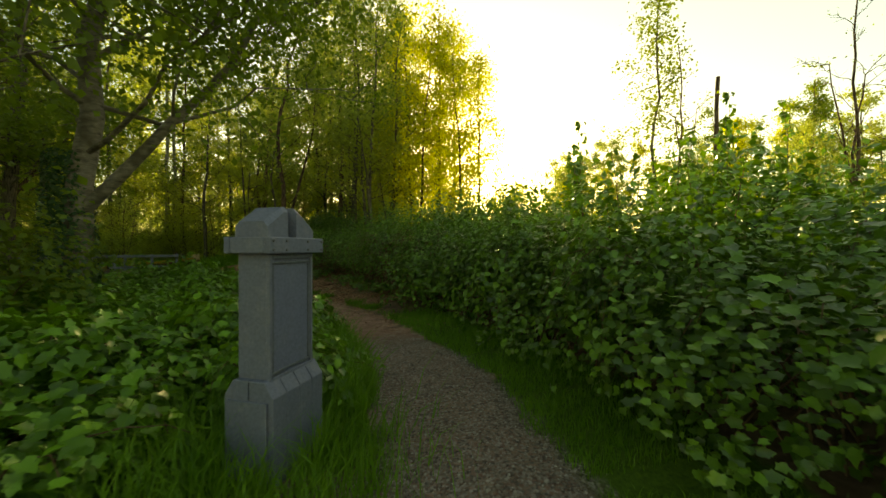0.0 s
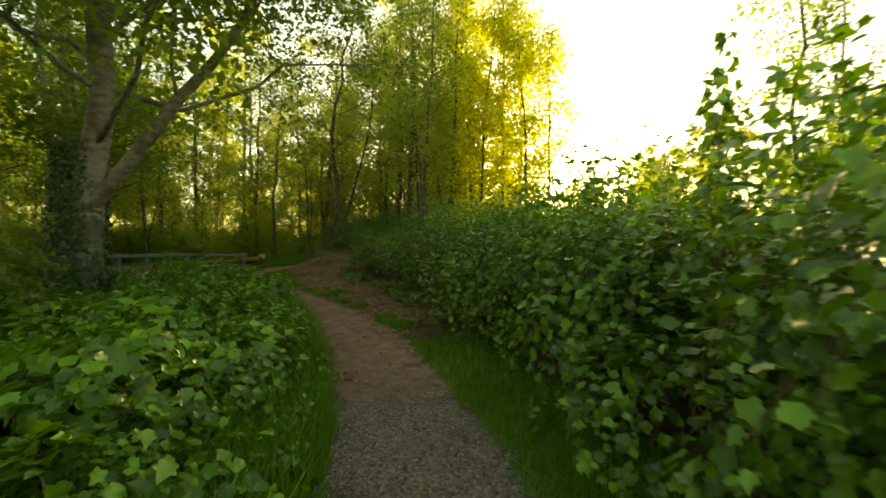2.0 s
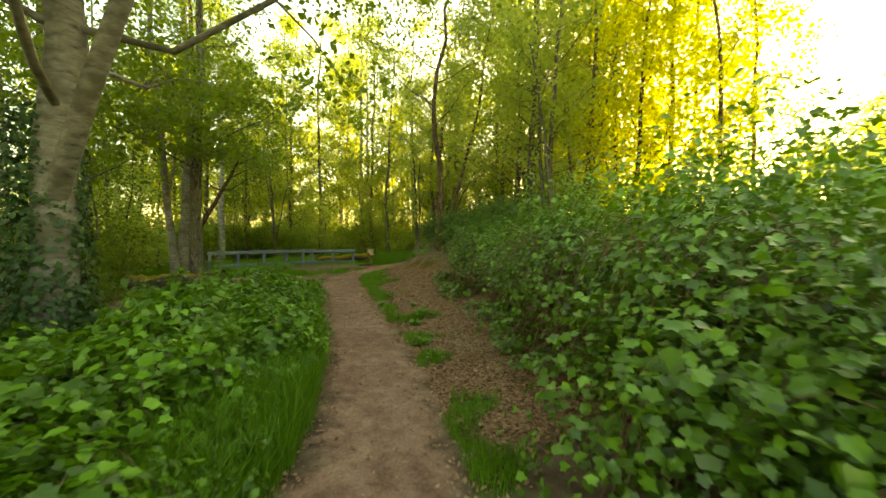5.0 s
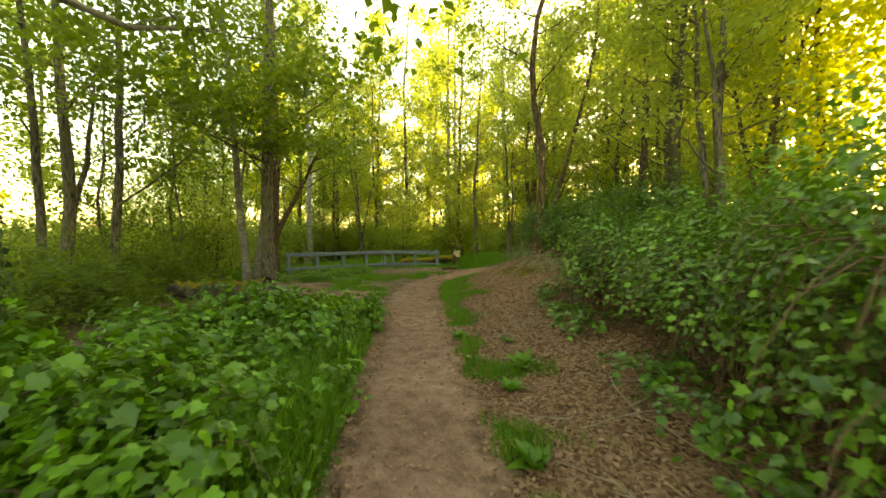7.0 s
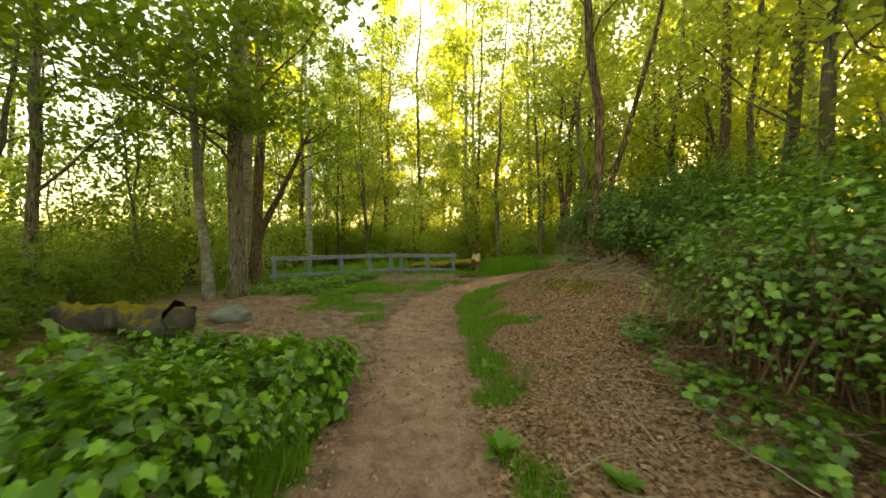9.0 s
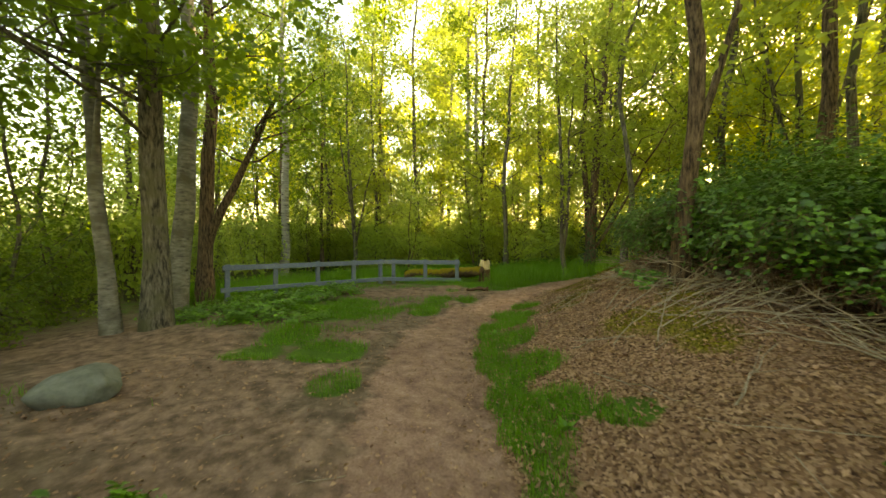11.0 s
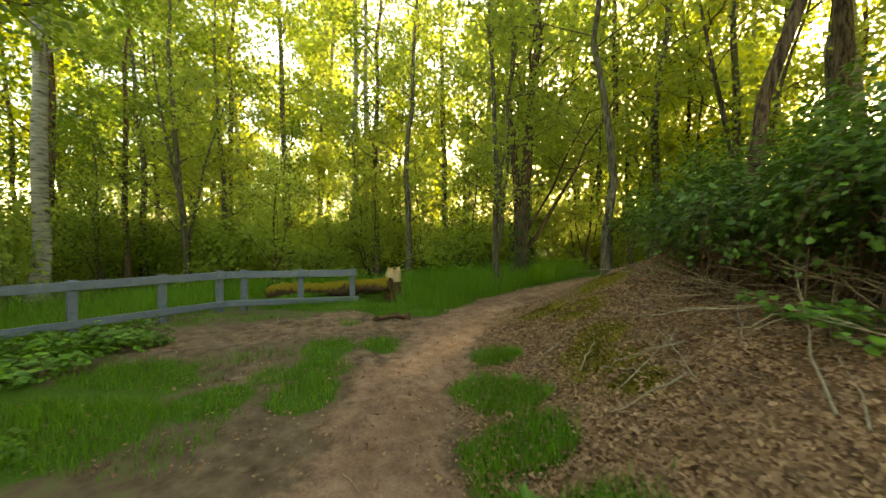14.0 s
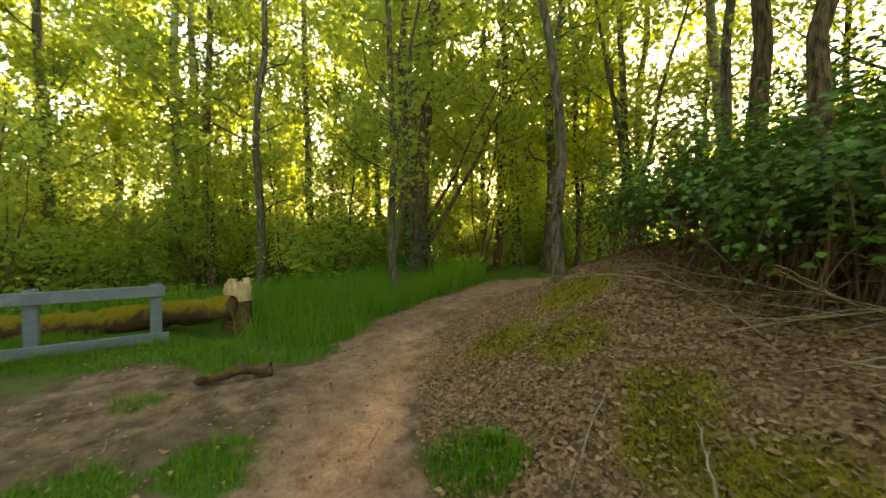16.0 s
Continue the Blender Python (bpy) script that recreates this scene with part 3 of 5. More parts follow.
def stump():
    ob = thing("split_stump", "split pale stump with torn wood beside a mossy log", "stump", at=pose(-17.1, 22.74, z_at(-17.1, 22.74) - 0.03) @ Matrix.Diagonal((1.2, 1.2, 1, 1)))
    n, sides = 8, 14
    rr = np.random.default_rng(3)
    V, F = tube([(0, 0, 0.72 * k / (n - 1)) for k in range(n)], [0.21, 0.18, 0.165, 0.16, 0.16, 0.16, 0.16, 0.155], sides, 0.06, rr)
    child("trunk", grid_mesh("trunk", V[:6 * sides], F[:5 * sides], ROTTEN), ob, "dark rotten stump wood")
    V, F = tube([(0, 0, 0.46 + 0.26 * k / 5) for k in range(6)], [0.17, 0.168, 0.165, 0.16, 0.16, 0.155], sides, 0.08, rr)
    V[-sides:, 2] += rr.uniform(-0.05, 0.05, sides)
    child("torn_trunk", grid_mesh("torn_trunk", V, F, PALE_WOOD), ob, "pale freshly torn wood")
    ring = V[-sides:]
    C = np.vstack([ring, [[0, 0, 0.64]]])
    child("torn_top", grid_mesh("torn_top", C, [(i, (i + 1) % sides, sides) for i in range(sides)], PALE_WOOD), ob)
    for k in range(11):
        a = rr.uniform(0, 6.28)
        r = rr.uniform(0.03, 0.15)
        part("splinter", box(0.07, 0.035, rr.uniform(0.12, 0.22), 0.004, pose(r * math.cos(a), r * math.sin(a), 0.6, rr.uniform(-8, 8), rr.uniform(-8, 8), rr.uniform(0, 180))), PALE_WOOD, ob, "pale torn splinter")


stump()
ragged_log("weathered_log", "dark weathered hollow log lying among leaves", (-13.3, 10.1, 0.34), (-11.0, 11.5, 0.46), 0.15, 0.26, GREY_LOG, rng, 20, 40, GREY_LOG, 0.06)
ragged_log("rotten_branch", "short rotten broken branch on bare soil", (-15.95, 20.75, z_at(-15.95, 20.75) + 0.04), (-15.35, 21.05, z_at(-15.35, 21.05) + 0.07), 0.035, 0.055, ROTTEN, rng, 9, 16, None, 0.03)


def rock(x, y, size, seed):
    rr = np.random.default_rng(seed)
    bm = bmesh.new()
    bmesh.ops.create_icosphere(bm, subdivisions=3, radius=1)
    off = Vector(rr.uniform(0, 9, 3))
    for v in bm.verts:
        k = 1 + 0.35 * noise.noise(v.co * 1.3 + off) + 0.08 * noise.noise(v.co * 5 + off)
        v.co = Vector((v.co.x * size * 1.2, v.co.y * size, v.co.z * size * 0.55)) * k
    ob = thing("boulder", "pale grey smooth boulder half sunk in the soil", "rock", at=pose(x, y, z_at(x, y) + size * 0.2, 0, 0, rr.uniform(0, 180)))
    for f in bm.faces:
        f.smooth = True
    part("stone", bm, STONE, ob)


rock(-13.0, 12.4, 0.36, 2)

# ---- trees ----


def tree_parts(seed, high, dbh, bark, leaf, crown_from=0.3, reach=0.22, leaf_n=5000, leaf_size=0.13, lean=(0, 0), forks=(), limb_n=16, up=0.55, wander=0.02, spray=0.32, flat=0.7, shape=SIMPLE, faces=SIMPLE_F):
    """Trunk and crown meshes of one tree at the origin."""
    rng = np.random.default_rng(seed)
    n = 12
    trunk = bent(rng, (0, 0, -0.15), (lean[0], lean[1], high), n, wander)
    t = np.linspace(0, 1, n)
    rad = dbh / 2 * (1 - 0.86 * t) + 0.01
    rad[0] *= 1.35
    wood = [tube(trunk, rad, 9, 0.06, rng)]
    tips = []

    def limb(base, out, ln, r, twigs):
        end = base + out * ln + np.array([0, 0, 0.12 * ln])
        pts = bent(rng, base, end, 6, 0.10)
        wood.append(tube(pts, np.linspace(r, 0.006, 6), 5))
        for _ in range(twigs):
            i = rng.integers(2, 6)
            o = out * 0.6 + rng.normal(0, 0.6, 3)
            o[2] += 0.15
            o /= np.linalg.norm(o)
            l2 = ln * rng.uniform(0.22, 0.5)
            tw = bent(rng, pts[i], pts[i] + o * l2, 4, 0.12)
            wood.append(tube(tw, np.linspace(max(r * 0.35, 0.006), 0.003, 4), 4))
            tips.extend([tw[1], tw[2], tw[3], tw[3]])
        tips.extend([pts[3], pts[4], pts[5]])

    for k in range(limb_n):
        f = crown_from + (0.97 - crown_from) * (k + rng.uniform(0, 1)) / limb_n
        a = k * 2.4 + rng.uniform(-0.5, 0.5)
        base = np.array([np.interp(f, t, trunk[:, i]) for i in range(3)])
        out = np.array([math.cos(a), math.sin(a), up * rng.uniform(0.5, 1.4)])
        out /= np.linalg.norm(out)
        ln = high * reach * rng.uniform(0.6, 1.15) * (1.05 - 0.75 * max(0, (f - crown_from) / (1 - crown_from)) ** 1.4)
        limb(base, out, ln, max(0.012, np.interp(f, t, rad) * 0.30), 5)
    for f0, (ox, oy, oz), r in forks:
        base = np.array([np.interp(f0, t, trunk[:, i]) for i in range(3)])
        pts = bent(rng, base, base + np.array((ox, oy, oz)), 8, 0.03)
        wood.append(tube(pts, np.linspace(r, r * 0.3, 8), 8, 0.06, rng))
        for k in range(6):
            a = rng.uniform(0, 6.28)
            i = rng.integers(3, 8)
            out = np.array([math.cos(a), math.sin(a), 0.4])
            limb(pts[i], out / np.linalg.norm(out), high * reach * 0.6, r * 0.25, 5)
    tips = np.array(tips)
    pick = rng.integers(0, len(tips), leaf_n)
    c = tips[pick] + rng.normal(0, spray, (leaf_n, 3)) * np.array([1, 1, flat])
    c[:, 2] = np.maximum(c[:, 2], 0.4)
    nrm = np.tile([0, 0, 0.7], (leaf_n, 1))
    sizes = leaf_size * rng.uniform(0.6, 1.3, leaf_n)
    LV, LF = leaves(rng, c, nrm, sizes, shape, faces, 0.9 if flat > 0.5 else 0.45)
    WV, WF = joined(wood)
    return grid_mesh("trunk", WV, WF, bark, True), grid_mesh("crown", LV, LF, leaf)


def tree(name, label, x, y, meshes, group="", turn=0.0, scale=1.0, category="tree"):
    ob = thing(name, label, category, group, pose(x, y, z_at(x, y) if abs(x) < 60 else 0.2, 0, 0, turn) @ Matrix.Scale(scale, 4))
    child("trunk", meshes[0], ob)
    child("crown", meshes[1], ob)
    return ob


# the large ones by the trail
maple = tree_parts(20, 12, 0.3, BARK_GREY, LEAF_MAPLE, 0.16, 0.33, 20000, 0.105, (0.6, 0.3), (), 24, 0.3, 0.02, 0.45)
tree("maple_tree", "broad dark green maple leaning over low plants", -7.6, 3.4, maple)
tree("maple_tree", "broad dark green maple behind the low plants", -11.6, 4.6, maple, turn=250)
tree("forked_tree", "large pale-barked tree with a leaning second trunk, ivy at its foot", -8.1, 7.9,
     tree_parts(21, 15, 0.5, BARK_PALE, LEAF_MAPLE, 0.22, 0.33, 46000, 0.118, (1.2, 0.9), [(0.14, (4.3, 0.2, 4.5), 0.13)], 34, 0.25, 0.02, 0.42))
tree("pale_tree", "pale grey tree trunk beside the fence end", -19.2, 13.55,
     tree_parts(22, 17, 0.50, BARK_PALE, LEAF_TREE, 0.4, 0.2, 7000, 0.14, (-0.6, 0.2)))
tree("red_barked_tree", "reddish brown tree with a forked leaning branch, at the fence", -19.95, 14.35,
     tree_parts(23, 16, 0.42, BARK_BROWN, LEAF_MAPLE, 0.36, 0.22, 7000, 0.13, (-0.2, 0.1), [(0.11, (1.7, 1.4, 4.2), 0.14)], 14, 0.5, 0.02, 0.45, 0.4))
tree("birch_tree", "slender birch with white bark and dark marks, at the clearing", -16.7, 12.5,
     tree_parts(24, 14, 0.25, BARK_PALE, LEAF_MAPLE, 0.34, 0.2, 2400, 0.15, (-0.9, -0.5), [(0.22, (0.9, 0.2, 2.6), 0.06)], 14, 0.4, 0.02, 0.42, 0.22, LOBED, LOBED_F))
tree("grey_tree", "mottled grey tree trunk beside bare soil", -16.55, 13.15,
     tree_parts(25, 16, 0.44, BARK_GREY, LEAF_MAPLE, 0.36, 0.2, 4600, 0.16, (0.3, 0.1), [(0.21, (3.4, -1.8, 0.6), 0.04), (0.30, (3.8, 0.8, 0.9), 0.04), (0.25, (2.2, -2.6, 0.5), 0.045), (0.28, (0.4, -3.2, 0.6), 0.045)], 14, 0.4, 0.02, 0.45, 0.2, LOBED, LOBED_F))
tree("white_birch", "straight white birch with dark bands behind the fence", -26.27, 18.32,
     tree_parts(26, 17, 0.40, BARK_BIRCH, LEAF_TREE, 0.35, 0.16, 5000, 0.15, (0.05, 0.0)))
tree("trail_tree", "slim crooked dark-barked tree at the bend of the trail", -12.15, 22.9,
     tree_parts(27, 10, 0.15, BARK_GREY, LEAF_TREE, 0.4, 0.22, 4500, 0.13, (0.75, 0.3), (), 12, 0.5, 0.05))
tree("many_stemmed_tree", "many-stemmed tree with ivy on its foot and bare dark branches", -15.1, 26.6,
     tree_parts(28, 13, 0.38, BARK_BROWN, LEAF_TREE, 0.35, 0.24, 5500, 0.14, (0.7, 0.3), [(0.03, (-0.5, 0.3, 9), 0.15), (0.06, (2.6, 0.6, 4.6), 0.07), (0.1, (2.0, -0.5, 3.4), 0.05)]))
tree("bank_tree", "leaning reddish tree on the bank among shrubs", -9.75, 19.3,
     tree_parts(29, 13, 0.24, BARK_BROWN, LEAF_TREE, 0.35, 0.2, 5000, 0.13, (1.2, -0.5), (), 14, 0.5, 0.03))
s, d = trail(-11.25, 20.8)
tree("leaning_tree", "brown leaning tree trunk rising out of shrubs", *(float(v) for v in spot(float(s), float(d) + 0.75)),
     tree_parts(30, 12, 0.16, BARK_BROWN, LEAF_TREE, 0.4, 0.2, 4500, 0.13, (2.2, 0.9), (), 14, 0.5, 0.03))
tree("tall_bank_tree", "tall straight brown tree behind the shrubs", -8.6, 24.7,
     tree_parts(31, 18, 0.30, BARK_BROWN, LEAF_TREE, 0.4, 0.17, 6000, 0.14, (0.1, 0.2)))
tree("tall_bank_tree", "tall straight brown tree behind the shrubs", -8.5, 26.4,
     tree_parts(32, 18, 0.22, BARK_GREY, LEAF_TREE, 0.4, 0.17, 5000, 0.14, (0.6, 0.2)))

gaunt = [tree_parts(33 + k, 15, dbh, BARK_GREY, LEAF_MAPLE, 0.3, 0.2, 1500, 0.15, lean, fork, 15, 0.35, 0.02, 0.24, 0.3, LOBED, LOBED_F)
         for k, (dbh, lean, fork) in enumerate(((0.34, (-0.7, 0.3), [(0.12, (-1.4, 0.6, 5.5), 0.10)]), (0.26, (0.9, 0.5), [(0.2, (2.8, 1.6, 1.4), 0.04)]), (0.24, (0.4, -0.3), ())))]
for x, y, k in ((-18.35, 8.15, 0), (-18.0, 9.0, 1), (-18.9, 7.4, 2), (-25.8, 12.65, 2)):
    tree("gaunt_tree", "dark grey-barked tree with flat sprays of maple leaves, by a log", x, y, gaunt[k], "dark trees by the log")

WOODS = "trees of the wood"
kinds = [
    tree_parts(41, 15, 0.24, BARK_GREY, LEAF_TREE, 0.13, 0.17, 4400, 0.142, (0.4, 0.2), (), 18),
    tree_parts(42, 17, 0.28, BARK_BIRCH, LEAF_TREE, 0.2, 0.15, 4400, 0.142, (-0.5, 0.3), (), 18),
    tree_parts(43, 13, 0.20, BARK_GREY, LEAF_TREE, 0.1, 0.2, 4400, 0.142, (0.7, -0.5), [(0.08, (1.2, 0.4, 7), 0.08), (0.06, (-1.0, 0.7, 6), 0.07)]),
    tree_parts(44, 12, 0.16, BARK_BROWN, LEAF_GOLD, 0.1, 0.18, 6200, 0.14, (-0.3, 0.5), (), 20, 0.9),
    tree_parts(45, 16, 0.22, BARK_BROWN, LEAF_MAPLE, 0.22, 0.16, 4400, 0.142, (0.2, -0.4), (), 18),
]
light_kinds = [
    tree_parts(46, 15, 0.26, BARK_GREY, LEAF_TREE, 0.17, 0.17, 4500, 0.215, (0.4, 0.2), (), 14, 0.55, 0.02, 0.38),
    tree_parts(47, 16, 0.26, BARK_PALE, LEAF_TREE, 0.2, 0.15, 4500, 0.215, (-0.5, 0.3), (), 14, 0.55, 0.02, 0.38),
    tree_parts(48, 13, 0.22, BARK_GREY, LEAF_TREE, 0.14, 0.2, 4500, 0.215, (0.5, -0.5), (), 14, 0.5, 0.02, 0.38),
    tree_parts(49, 13, 0.18, BARK_BROWN, LEAF_GOLD, 0.1, 0.18, 4500, 0.215, (-0.3, 0.5), (), 14, 0.9, 0.02, 0.36),
    tree_parts(50, 16, 0.24, BARK_BROWN, LEAF_MAPLE, 0.2, 0.16, 4500, 0.215, (0.2, -0.4), (), 14, 0.55, 0.02, 0.38),
]
LABELS = ["slender grey-barked tree in fresh leaf in the wood", "tall pale-barked birch in fresh leaf in the wood", "many-stemmed young tree in fresh leaf in the wood",
          "yellow-green young tree glowing in low sun", "tall dark tree with thin crown in the wood"]
NAMES = ["alder_tree", "birch_tree", "many_stemmed_tree", "sunlit_tree", "wood_tree"]
fixed = [(-16.2, 30.2, 2, 1.2), (-18.6, 33.4, 0, 1.3), (-13.9, 33.9, 4, 1.2), (-11.2, 36.0, 2, 1.3), (-15.4, 37.0, 0, 1.4), (-20.9, 37.5, 2, 1.4), (-24.2, 29.6, 1, 1.25), (-24.8, 29.0, 1, 1.3), (-27.4, 27.4, 0, 1.35), (-29.8, 31.2, 1, 1.35), (-32.6, 34.2, 0, 1.4), (-36.5, 36.5, 4, 1.4), (-22.4, 28.2, 4, 1.2), (-33.5, 28.2, 1, 1.4), (-28.6, 25.0, 4, 1.2), (-31.0, 19.5, 4, 1.3), (-20.6, 31.6, 0, 1.3), (-25.6, 21.9, 2, 1.0), (-29.5, 22.0, 0, 1.0), (-27.6, 20.8, 4, 0.9), (-26.8, 23.9, 0, 0.9), (-25.6, 35.9, 1, 1.1),
         (-28.2, 38.6, 4, 1.1), (-21.7, 34.8, 2, 1.0), (-19.1, 39.2, 4, 1.1),
         (-6.2, 19.8, 0, 0.9), (-4.6, 21.4, 2, 1.0), (-9.2, 29.0, 2, 1.2), (-11.6, 29.7, 0, 1.2), (-13.2, 31.2, 4, 1.2), (-7.6, 33.0, 0, 1.3), (-5.5, 26.2, 0, 1.1), (-0.4, 18.6, 3, 0.85), (-1.6, 20.8, 3, 1.05), (-2.6, 19.4, 3, 0.95), (0.4, 21.5, 3, 0.85), (-3.6, 22.5, 3, 1.15), (-1.0, 25.0, 3, 1.1),
         (-5.0, 18.5, 2, 1.0), (-6.8, 21.3, 0, 1.0), (-5.2, 24.5, 4, 1.0), (-15.1, 24.9, 2, 0.8), (-20.1, 27.5, 0, 1.0), (-7.0, 29.2, 1, 1.1), (-4.3, 28.5, 3, 1.1),
         (-6.5, 31.0, 3, 1.1), (-10.5, 30.5, 3, 1.0), (-9.0, 34.0, 3, 1.1), (-12.5, 33.0, 2, 1.0), (-17.0, 31.5, 0, 1.0), (-23.5, 31.0, 2, 1.0), (-35.0, 17.0, 3, 1.2), (-37.0, 20.0, 3, 1.2),
         (-34.0, 13.0, 3, 1.1), (-33.0, 25.5, 0, 1.1), (-36.0, 29.0, 3, 1.2), (-31.0, 32.0, 0, 1.0)]
rng = np.random.default_rng(77)
placed = [(x, y) for x, y, *_ in fixed] + [(-8.1, 7.9), (-19.5, 14), (-16.6, 12.8), (-27.3, 18.5), (-12.2, 22.9), (-15.1, 26.6), (-9.7, 19.4), (-11, 21.5), (-8.6, 25)]
spots = list(fixed)
tries = 0
while len(spots) < 98 and tries < 6000:
    tries += 1
    x, y = rng.uniform(-62, 2), rng.uniform(2, 72)
    s, d = trail(x, y)
    if abs(d) < 3.3 or y < 12 and x > -14 or (x > -6 and y < 30) or (x > -20 and x < -12 and y < 24):
        continue
    if x < -14 and y < 13.5 and rng.uniform() < 0.8:
        continue
    if x < -19 and y < 26 and x > -24 or x > -1.5 - (y - 30) * 0.05:
        continue
    near = 2.6 if math.hypot(x + 13, y - 18) < 35 else 3.8
    if min(math.hypot(x - a, y - b) for a, b in placed) < near:
        continue
    placed.append((x, y))
    far_off = math.hypot(x + 8, y - 12) > 34
    spots.append((x, y, int(rng.choice([0, 1, 2, 3, 4], p=[0.24, 0.2, 0.2, 0.22, 0.14] if far_off else [0.27, 0.25, 0.25, 0.05, 0.18])), rng.uniform(0.95, 1.4)))
for x, y, k, sc in spots:
    tree(NAMES[k], LABELS[k], x, y, (light_kinds if math.hypot(x + 12, y - 16) > 21 else kinds)[k], WOODS, rng.uniform(0, 360), sc)
# far trees past the open ground and all round
for k in range(88):
    b = rng.uniform(-60, -6) if k < 58 else rng.uniform(-9, 2) if k < 72 else rng.uniform(4, 125)
    a = radians(b)
    d = rng.uniform(46, 80) if k < 72 else rng.uniform(58, 90)
    i = int(rng.choice([0, 2, 3, 4], p=[0.3, 0.3, 0.2, 0.2]))
    sc = rng.uniform(0.75, 1.2) * d / 62 if k < 58 else rng.uniform(0.4, 0.6) if k < 72 else rng.uniform(1.0, 1.3)
    tree(NAMES[i], "distant tree in a row past the open ground", 0 - d * math.sin(a), d * math.cos(a), light_kinds[i], "distant trees", rng.uniform(0, 360), sc)
# behind the start
for k in range(26):
    a = radians(rng.uniform(60, 260))
    d = rng.uniform(14, 30)
    x, y = d * math.sin(a) * -1, 1 + d * math.cos(a)
    if x < -12 and y > 5:
        continue
    tree(NAMES[k % 3], LABELS[k % 3], x, y, light_kinds[k % 3], WOODS, rng.uniform(0, 360), rng.uniform(0.8, 1.0))

# young growth between the trunks
young = [
    tree_parts(53, 6.0, 0.07, BARK_GREY, LEAF_UNDER, 0.06, 0.24, 2300, 0.115, (0.3, 0.2), (), 14, 0.8, 0.03, 0.3),
    tree_parts(54, 5.0, 0.06, BARK_BROWN, LEAF_UNDER, 0.05, 0.28, 2300, 0.115, (-0.3, 0.3), [(0.05, (0.7, 0.3, 3.2), 0.025), (0.05, (-0.6, 0.4, 3.0), 0.025)], 12, 0.8, 0.03, 0.3),
    tree_parts(55, 7.0, 0.08, BARK_GREY, LEAF_MAPLE, 0.08, 0.22, 2300, 0.115, (0.2, -0.3), (), 14, 0.7, 0.03, 0.3),
]
n = 0
while n < 75:
    x, y = (rng.uniform(-45, -2), rng.uniform(14, 50)) if n > 30 else (rng.uniform(-34, -20.5), rng.uniform(8, 32))
    s, d = trail(x, y)
    if abs(d) < 5 or (x > -27 and 13 < y < 21.5) or (x > -21.5 and y < 27 and d < 0) or (d > 0 and y < 24 and x > -7) or (d > 0 and abs(d) < 7):
        continue
    tree("sapling", "young leafy sapling in the undergrowth", x, y, young[int(rng.integers(3))], "saplings of the wood", rng.uniform(0, 360), rng.uniform(0.7, 1.25))
    n += 1

for x, y, k in ((-24, 11, 1), (-28, 10.5, 1), (-29, 13, 0), (-25, 4, 1), (-32, 12, 1), (-31, 15, 1), (-19.6, 10.6, 2), (-21.0, 9.2, 2), (-22.4, 11.4, 2), (-13.6, 29.3, 1), (-12.3, 30.8, 0), (-14.5, 31.6, 0), (-15.6, 29.4, 1), (-10.6, 29.9, 0), (-17.0, 31.0, 0), (-9.2, 31.0, 1), (-13.2, 32.8, 2), (-18.8, 30.2, 1), (-11.2, 33.2, 0), (-7.6, 29.6, 1)):
    tree("sapling", "young leafy sapling in the undergrowth", x, y, young[k], "saplings of the wood", rng.uniform(0, 360), rng.uniform(0.9, 1.3))
for x, y, k in ((-34, 6, 0), (-24.5, 2.8, 2), (-33.5, 15.5, 2)):
    tree(NAMES[k], LABELS[k], x, y, light_kinds[k], WOODS, rng.uniform(0, 360), rng.uniform(0.9, 1.2))

# slim trees past the thicket
slim = tree_parts(51, 9.5, 0.12, BARK_GREY, LEAF_MAPLE, 0.38, 0.13, 2400, 0.11, (0.4, 0.1), (), 18, 0.9, 0.02, 0.22)
bare = tree_parts(52, 9.0, 0.11, BARK_BROWN, LEAF_MAPLE, 0.3, 0.13, 120, 0.10, (0.3, 0.2), [(0.25, (0.6, 0.2, 4), 0.05), (0.3, (-0.5, 0.3, 4), 0.04)], 12, 1.2, 0.03, 0.2)
tree("slim_tree", "slim young tree with sparse leaves against the sky", 6.5, 14.7, slim, turn=20, scale=1.1)
tree("bare_tree", "thin nearly bare dark tree against the sky", 7.2, 14.3, bare, turn=200, scale=0.85)
tree("bare_tree", "thin nearly bare dark tree against the sky", 12.4, 14.2, bare, turn=0, scale=1.1)
tree("bare_tree", "thin nearly bare dark tree against the sky", 13.9, 13.6, bare, turn=120, scale=1.0)
tree("bare_tree", "thin nearly bare dark tree against the sky", 16.0, 15.0, bare, turn=60, scale=1.1)
pts = bent(np.random.default_rng(8), (0, 0, 0), (0.1, 0, 6.5), 8, 0.01)
V, F = tube(pts, np.linspace(0.09, 0.06, 8), 7, 0.08, np.random.default_rng(9))
dead = thing("dead_snag", "bare broken dead trunk above the thicket", "tree", at=pose(7.85, 13.7, z_at(7.85, 13.7)))
child("trunk", grid_mesh("trunk", V, F, BARK_BROWN, True), dead)

# ---- shrubs ----


